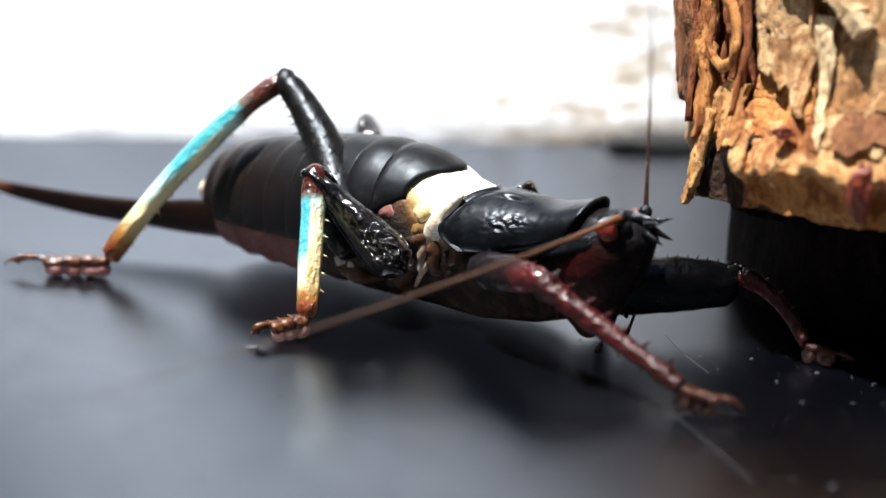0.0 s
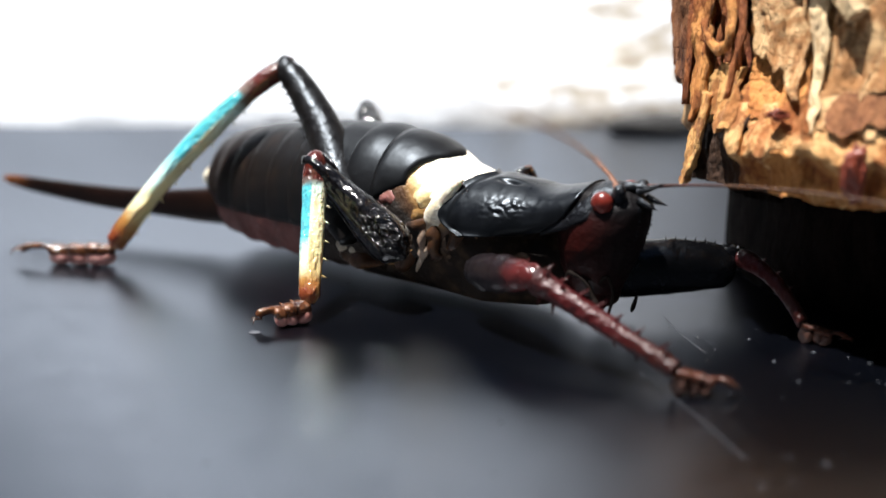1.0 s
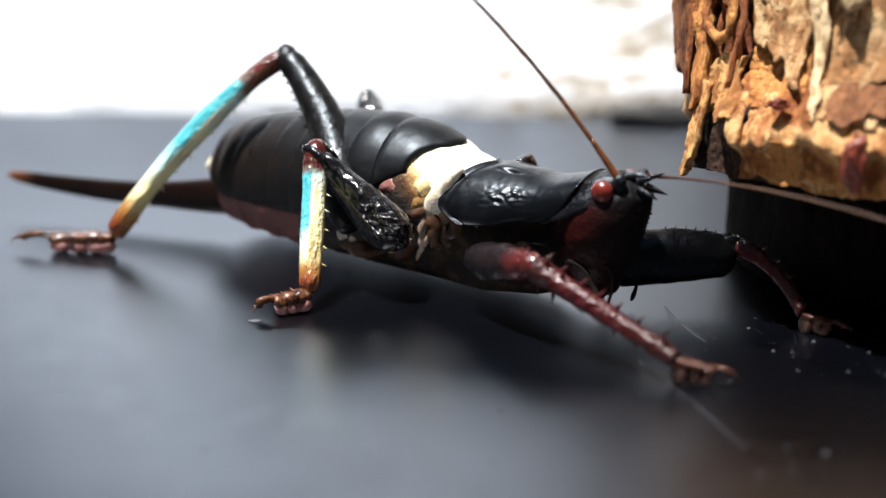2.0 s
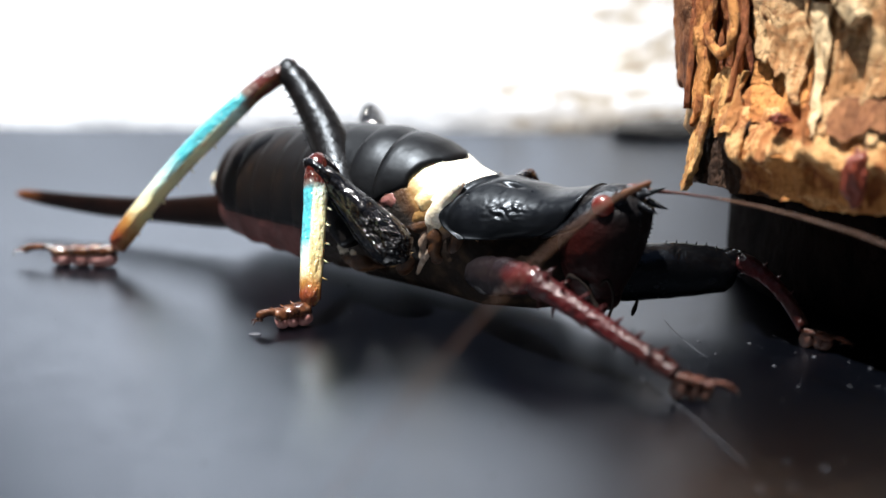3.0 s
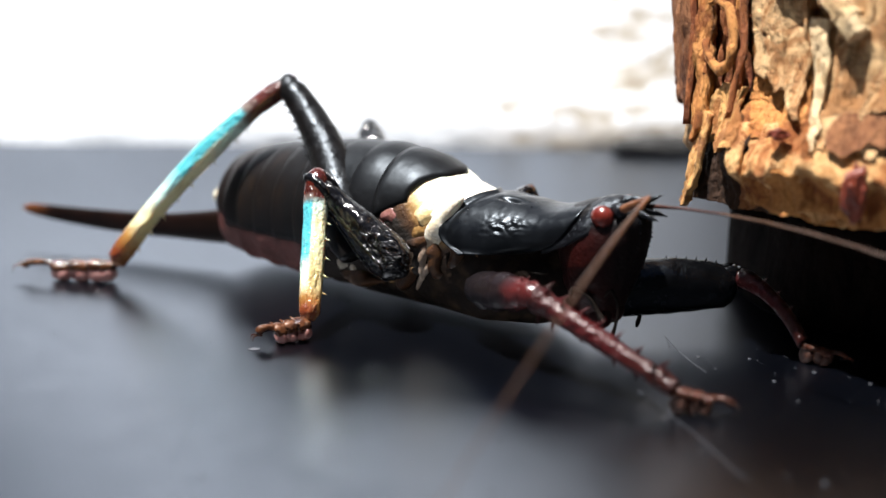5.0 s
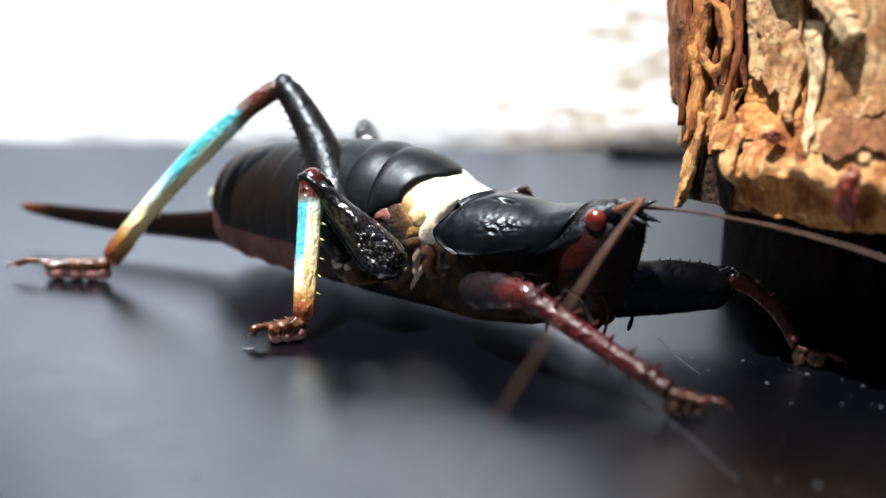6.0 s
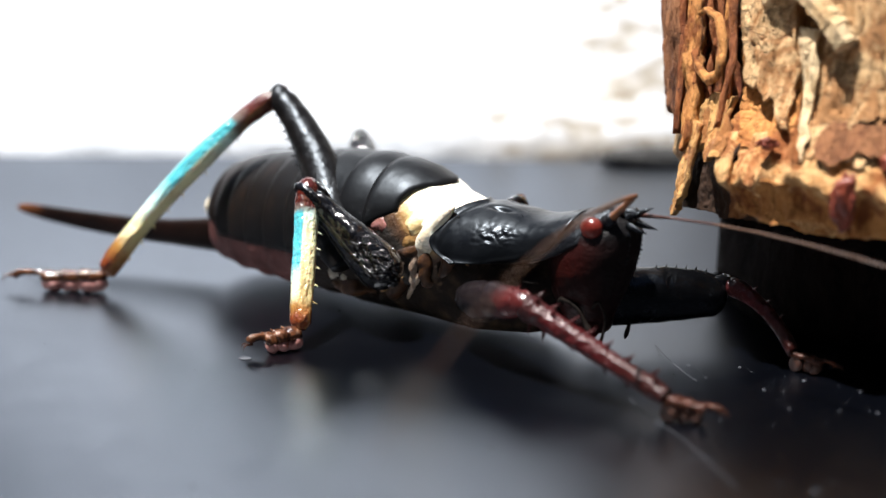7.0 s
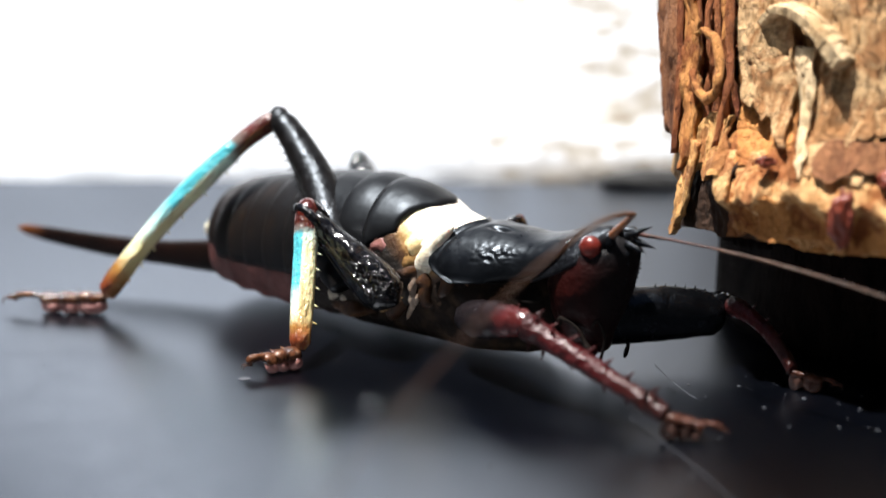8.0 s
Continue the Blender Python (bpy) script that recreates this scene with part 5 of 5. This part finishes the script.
def legs():
    made = {}
    # near hind leg
    hk, ha = (-13.3, 110.6, 16.9), (-28.6, 107.2, 1.7)
    tl = (Vector(ha) - Vector(hk)).length
    hind = m_tibia("hind_shin_bands", tl, [(0.0, MAROON), (0.13, (0.10, 0.02, 0.015)), (0.19, (0.2, 0.16, 0.14)), (0.225, TURQ), (0.54, TURQ), (0.67, PALE_T), (0.76, CREAMC), (0.87, OCHRE), (0.93, RUST), (1.0, (0.14, 0.03, 0.012))],
                   [(0.0, MAROON), (0.16, (0.10, 0.02, 0.015)), (0.22, (0.16, 0.13, 0.10)), (0.26, PALE_T), (0.45, CREAMC), (0.82, (0.66, 0.56, 0.26)), (0.9, (0.40, 0.17, 0.05)), (0.95, RUST)], ((0.0, 0.0), (0.05, 0.06), (0.16, 0.17), (0.4, 0.24), (0.75, 0.175), (0.92, 0.065), (1.0, 0.0)), 0.05)
    th = [(t, a, 0.75) for t, a in ((0.24, -70), (0.30, -80), (0.42, -75), (0.55, -80), (0.63, -70), (0.72, -80), (0.80, -75), (0.88, -70), (0.35, 200), (0.6, 200))]
    fprof = [(-0.08, 0.8, 0.9), (0, 1.3, 1.7), (0.15, 1.6, 2.0), (0.35, 1.5, 1.8), (0.6, 1.3, 1.55), (0.85, 1.05, 1.3), (0.95, 1.0, 1.2), (1.0, 0.7, 0.9)]
    tprof = [(0, 0.7, 0.75, 0.0), (0.05, 0.9, 0.95, 0.1), (0.16, 0.82, 0.86, 0.25), (0.4, 0.98, 1.04, 0.2), (0.75, 0.84, 0.88, 0.1), (0.92, 0.95, 1.0, 0.02), (0.98, 0.85, 0.9, 0.0), (1.0, 0.3, 0.35, 0.0)]
    fth = [(t, -100, 1.1) for t in (0.55, 0.61, 0.66, 0.72, 0.77, 0.83, 0.88)]
    made["hind"] = leg("hind_leg", "black hind leg with turquoise and cream shin", (-7.4, 99.0, 6.0), hk, ha, (-36.8, 108.4, 0.95), fprof, THIGH, tprof, hind, TARSUS, 0.95, th, fth, up=(1, 0, 0), tup=(-1, 0, 1), tibia_bend=0.8, femur_bend=1.0, femur_thorn=0.6, foot_w=1.15, coxa_r=0.9)
    # far hind leg
    made["hind_far"] = leg("hind_leg", "black hind leg with turquoise and cream shin", (-4.8, 110.5, 6.0), (-6.9, 119.8, 11.3), (-3.0, 134.0, 1.6), (-2.0, 141, 0.62), fprof, FEMUR, tprof, hind, TARSUS, 1.0, (), (), up=(1, 0, 0), tup=(-1, 0, 1), knee_mat=FEMUR)
    # near middle leg
    mk, ma = (-9.9, 99.3, 10.9), (-10.2, 92.9, 1.5)
    tl = (Vector(ma) - Vector(mk)).length
    mid = m_tibia("middle_shin_bands", tl, [(0.0, MAROON), (0.10, (0.07, 0.014, 0.010)), (0.15, (0.2, 0.18, 0.16)), (0.19, TURQ), (0.54, TURQ), (0.64, PALE_T), (0.73, CREAMC), (0.84, OCHRE), (0.91, RUST), (1.0, (0.14, 0.03, 0.012))],
                  [(0.0, MAROON), (0.14, (0.07, 0.014, 0.010)), (0.19, PALE_T), (0.3, CREAMC), (0.78, (0.66, 0.54, 0.26)), (0.87, (0.40, 0.17, 0.05)), (0.93, RUST)], split=0.15)
    mprof = [(-0.06, 0.9, 1.0), (0.0, 1.5, 1.75), (0.12, 1.65, 2.0), (0.35, 1.45, 1.75), (0.65, 1.05, 1.15), (0.9, 0.8, 0.9), (1.0, 0.5, 0.55)]
    mtp = [(0, 0.85, 0.95), (0.08, 0.95, 1.05), (0.2, 0.86, 0.98), (0.3, 0.8, 0.94), (0.6, 0.78, 0.96), (0.88, 0.72, 0.84), (0.95, 0.78, 0.86), (1.0, 0.4, 0.45)]
    mth = [(t, a, 0.95) for t, a in ((0.3, -90), (0.42, -80), (0.55, -95), (0.68, -85), (0.8, -90), (0.5, -150), (0.7, -150))]
    made["mid"] = leg("middle_leg", "black middle leg with turquoise and cream shin", (-3.4, 95.6, 5.0), mk, ma, (-13.9, 91.4, 0.7), mprof, FEMUR, mtp, mid, TARSUS, 1.15, mth, [(t, -90, 1.25) for t in (0.3, 0.42, 0.55, 0.68)], up=(0, -0.3, 1), tup=(-1, 0, 0), pads=4, foot_w=1.25, rough=0.04, coxa_r=0.9, amber=0.9, keel=0.22, claw=0.4)
    # far middle leg, its knee just shows over the shield
    made["mid_far"] = leg("middle_leg", "black middle leg with turquoise and cream shin", (3.8, 104.6, 5.0), (7.3, 105.4, 8.9), (10.5, 113.0, 1.6), (12.5, 116.2, 0.62), [(a, b * 0.85, c * 0.85) for a, b, c in mprof], FEMUR, [(a, b * 0.5, c * 0.5) for a, b, c in mtp], mid, TARSUS, 0.4, (), (), up=(0, -0.3, 1), tup=(-1, 0, 0), knee_mat=FEMUR)
    # near front leg
    fk, fa = (6.3, 86.9, 5.6), (15.3, 78.7, 1.8)
    tl = (Vector(fa) - Vector(fk)).length
    fprof2 = [(0, 1.1, 1.1), (0.2, 1.4, 1.45), (0.5, 1.4, 1.4), (0.8, 1.15, 1.15), (0.95, 0.95, 0.95), (1.0, 0.6, 0.6)]
    ftp = [(0, 0.7, 0.75), (0.06, 0.95, 1.0), (0.2, 0.8, 0.82), (0.45, 0.74, 0.76), (0.75, 0.62, 0.62), (0.93, 0.72, 0.72), (1.0, 0.6, 0.6)]
    fth = [(t, a, 0.75) for t, a in ((0.06, 60), (0.10, 100), (0.16, 40), (0.22, 110), (0.32, 60), (0.36, -70), (0.45, 70), (0.58, 80), (0.60, -80), (0.72, 75), (0.75, -80), (0.88, 70), (0.92, 110), (0.1, -110), (0.2, -110))]
    made["front"] = leg("front_leg", "dark red thorny front leg stretched forward", (2.6, 93.2, 4.0), fk, fa, (19.0, 78.2, 0.7), fprof2, m_thigh(), ftp, m_red("front_shin", tl, 0.42), TARSUS_PALE, 1.0, fth, [(0.85, 60, 1.2), (0.9, 100, 1.1)], coxa_mat=BELLY, coxa_r=0.9, foot_w=0.82, claw=0.4, pads=3, thorn=0.8, shin_rough=0.13, rough=0.14)
    # far front leg
    fk2, fa2 = (22.6, 94.4, 4.7), (26.3, 88.2, 1.5)
    fprof3 = [(0, 1.5, 1.9, -0.3), (0.2, 1.8, 2.2, -0.35), (0.55, 1.85, 2.2, -0.4), (0.78, 1.75, 1.95, -0.55), (0.9, 1.5, 1.7, -0.75), (0.96, 1.2, 1.35, -0.7), (1.0, 0.6, 0.6, -0.4)]
    ftp3 = [(0, 0.7, 0.8), (0.12, 0.75, 0.8), (0.4, 0.55, 0.55), (0.8, 0.5, 0.5), (1.0, 0.5, 0.5)]
    made["front_far"] = leg("front_leg", "front leg with stout black thigh and red shin", (11.4, 92.9, 4.3), fk2, fa2, (29.2, 86.9, 0.65), fprof3, FAR_THIGH, ftp3, m_red("far_shin", 7.0, 0.4), TARSUS_PALE, 1.0, [(t, 80, 0.6) for t in (0.3, 0.5, 0.7)], [(t, 85, 1.0) for t in (0.5, 0.57, 0.64, 0.71, 0.78, 0.85)], foot_w=0.62, claw=0.35, tibia_bend=0.9, knee_mat=FEMUR)
    return made


abdomen()
OVI = ovipositor()
thorax()
pronotum()
HEAD = head()
LEGS = legs()


# ---------------------------------------------------------------- antennae
PIECES, PIECE = 14, 50 / 14
AIM = Vector((0.0, -0.5, 0.85)).normalized()


def antenna(base, label, root, stout, slim=1.0):
    """A long feeler: a scape with slender rigid pieces."""
    m = Matrix.Translation(mm(base))
    bm = bmesh.new()
    ball(bm, (0, 0, 0), 0.5, 0.5, 0.55, 14, 10)
    part_ob = part("antenna", bm, CROWN, cricket, label, m)
    made = []
    for k in range(PIECES):
        r0, r1 = (slim * float(np.interp(j, [0, 4, 8, 14], [0.2, 0.155, 0.055, 0.026])) for j in (k, k + 1))
        r0 += stout if k == 0 else 0
        bm = bmesh.new()
        pts, rs = [], []
        for j in range(17):
            pts.append((-0.05 + (PIECE + 0.10) * j / 16, 0, 0))
            rs.append((r0 + (r1 - r0) * j / 16) * (1.0 if j % 2 else 0.9))
        tube(bm, pts, rs, 9)
        made.append(part("flagellum", bm, ANTENNA if k > 1 else root, part_ob, "", m))
    return part_ob, made


NEAR_ANT, NEAR_BITS = antenna((12.8, 89.9, 11.0), "long thin brown antenna", AMBER, 0.15)
FAR_ANT, FAR_BITS = antenna((14.8, 91.8, 10.9), "long thin brown antenna", ROOT, 0.1, 0.58)


def heading(az, el):
    a, e = radians(az), radians(el)
    return Vector((math.cos(e) * math.cos(a), math.cos(e) * math.sin(a), math.sin(e)))


def feel(bits, rows, elbow=None):
    """Key the feeler: seconds, bearing and rise at its root and at its tip, in degrees; then how far its first piece turns to the elbow, and its rise."""
    first = Vector((1, 0, 0)).rotation_difference(AIM)
    keys = [[] for _ in bits]
    ts = [row[0] for row in rows]
    steps = [k / 10 for k in range(33)] + [3.5, 4.0, 4.5, 5.0, 5.5, 6.0, 6.5, 7.0, 7.5, 8.0]
    for t in steps:
        a0, e0, a1, e1 = (float(np.interp(t, ts, [row[i] for row in rows])) for i in (1, 2, 3, 4))
        d0, d1 = heading(a0, e0), heading(a1, e1)
        spin = d0.rotation_difference(d1)
        bent, rise = (float(np.interp(t, ts, [row[i] for row in rows])) if elbow else 0.0 for i in (5, 6))
        p = Vector((0, 0, 0))
        for k in range(PIECES):
            d = Matrix.Rotation(spin.angle * (k + 0.5 - bent) / PIECES, 3, spin.axis) @ d0
            if k == 0 and elbow:
                d = d.lerp(heading(elbow, rise), bent).normalized()
            q = AIM.rotation_difference(d) @ first
            keys[k].append((t, Matrix.Translation(p * MM) @ q.to_matrix().to_4x4()))
            p = p + d * PIECE
    for bit, rows_k in zip(bits, keys):
        walk(bit, rows_k)


def shifted(t):
    """How far the abdomen's tip is drawn out, in mm."""
    return float(np.interp(t, [0, 0.5, 1, 1.5, 3, 4, 4.5, 6, 8], [2.7, 2.5, 2.1, 1.8, 0.3, 0.0, -0.2, -0.7, -0.7]))


def about(point, turn):
    return Matrix.Translation(point) @ turn @ Matrix.Translation(-point)


def motions():
    early = [(0.0, -124, 1, -187, -18), (0.1, -105, 15, -160, -35), (0.2, -84, 26, -128, -51), (0.3, -78, 25, -152, -39), (0.4, -60, 11, -115, -16), (0.5, -57, 12, -125, -6), (0.6, -76, 34, -168, -52), (0.7, -76, 29, -178, -36),
             (0.8, -190, 40, -225, 12), (0.9, -245, 46, -185, 25), (1.0, -270, 5, -167, 4), (1.1, -242, 3, -148, -11), (1.2, -230, 10, -161, -20)]
    middle = [(1.3, -255, 8, -160, -3), (1.4, -260, 22, -163, -8), (1.5, -250, 35, -145, -11), (1.6, -251, 25, -149, -7), (1.7, -260, 16, -147, -12),
              (1.9, -240, 50, -160, 20), (2.2, -120, 62, -175, 30), (2.5, -80, 40, -170, -12)]
    late = [(2.8, -113, 12, -123, -20), (3.0, -113, 9, -121, -24), (3.5, -113, 4, -113, -12), (4.0, -112, 4, -114, -13), (4.5, -109, 3, -124, -33),
            (6.0, -109, 0, -118, -24), (6.5, -104, 5, -123, -19), (7.0, -114, 8, -108, -10), (7.5, -110, 12, -131, -27), (8.0, -109, 14, -127, -30)]
    rows = [row + (0.0, 27) for row in early + middle] + [row + (1.0, 27 if row[0] < 6.8 else 40) for row in late]
    feel(NEAR_BITS, rows, -60)
    feel(FAR_BITS, [(0.0, 80, 78, 98, 61), (0.1, -30, 75, -60, 45), (0.2, -45, 30, -70, 10), (0.3, -48, -6, -82, -14), (0.5, -62, 11, -95, -8), (0.7, -46, 13, -38, -5), (0.9, -50, 15, -44, -14),
                    (1.2, -46, 10, -38, -25), (1.5, -52, 10, -42, -22), (3.0, -52, 9, -50, -27), (4.0, -52, 9, -46, -28), (6.0, -50, 9, -42, -28), (7.0, -48, 7, -42, -24), (8.0, -44, 2, -47, -21)])
    times = [0.0, 0.5, 1.0, 1.5, 2.2, 3.0, 4.0, 4.5, 6.0, 8.0]
    for ob, share in SHIFTED:
        walk(ob, [(t, Matrix.Translation((-0.4 * share * shifted(t) * MM, 0, 0))) for t in times])
    rest = OVI.matrix_basis.copy()
    sway = [(0.0, 2.7, -2.7), (0.5, 2.4, -2.4), (1.0, 1.4, -1.85), (1.5, 1.26, -1.05), (3.0, 0.43, 1.0), (4.5, -0.18, 0.55), (6.0, -0.84, 0.6), (6.5, -1.0, -2.3), (7.0, -1.01, -1.8), (7.5, -1.07, -2.2), (8.0, -1.14, -2.3)]
    walk(OVI, [(t, rest @ pose(d * MM, 0, 0, 0, lift, 0)) for t, d, lift in sway])
    hp = HEAD.matrix_basis.copy()
    nod = [(0.0, 6, -0.4, 0), (0.2, 4, -0.25, 0), (0.5, 0, 0, 0), (1.0, 0, 0, 0), (3.0, 0, 0, 0), (3.5, -3, 0.05, 2), (4.5, -4, 0.05, 3), (6.0, -2, 0, 0), (8.0, -2, 0, 0)]
    walk(HEAD, [(t, hp @ pose(0, 0, dz * MM, 0, ry, rz)) for t, ry, dz, rz in nod])
    for ob in (NEAR_ANT, FAR_ANT):
        ap = ob.matrix_basis.copy()
        walk(ob, [(t, Matrix.Translation((0, 0, (1.6 * dz if dz < 0 else 0) * MM)) @ ap) for t, ry, dz, rz in nod])
    # the near front leg settles on its foot
    leg_ob = LEGS["front"]
    lp = leg_ob.matrix_basis.copy()
    into = WORLD[cricket.name].inverted()
    toe = into @ mm(19.0, 78.2, 0.7)
    along = (into @ mm(2.6, 93.2, 0.7) - toe).normalized()
    axis = along.cross(Vector((0, 0, 1)))
    walk(leg_ob, [(t, about(toe, Matrix.Rotation(radians(a), 4, axis)) @ lp) for t, a in ((0.0, 4.0), (0.3, 2.2), (0.5, 0.4), (0.8, 0.0), (8.0, 0.0))])


motions()
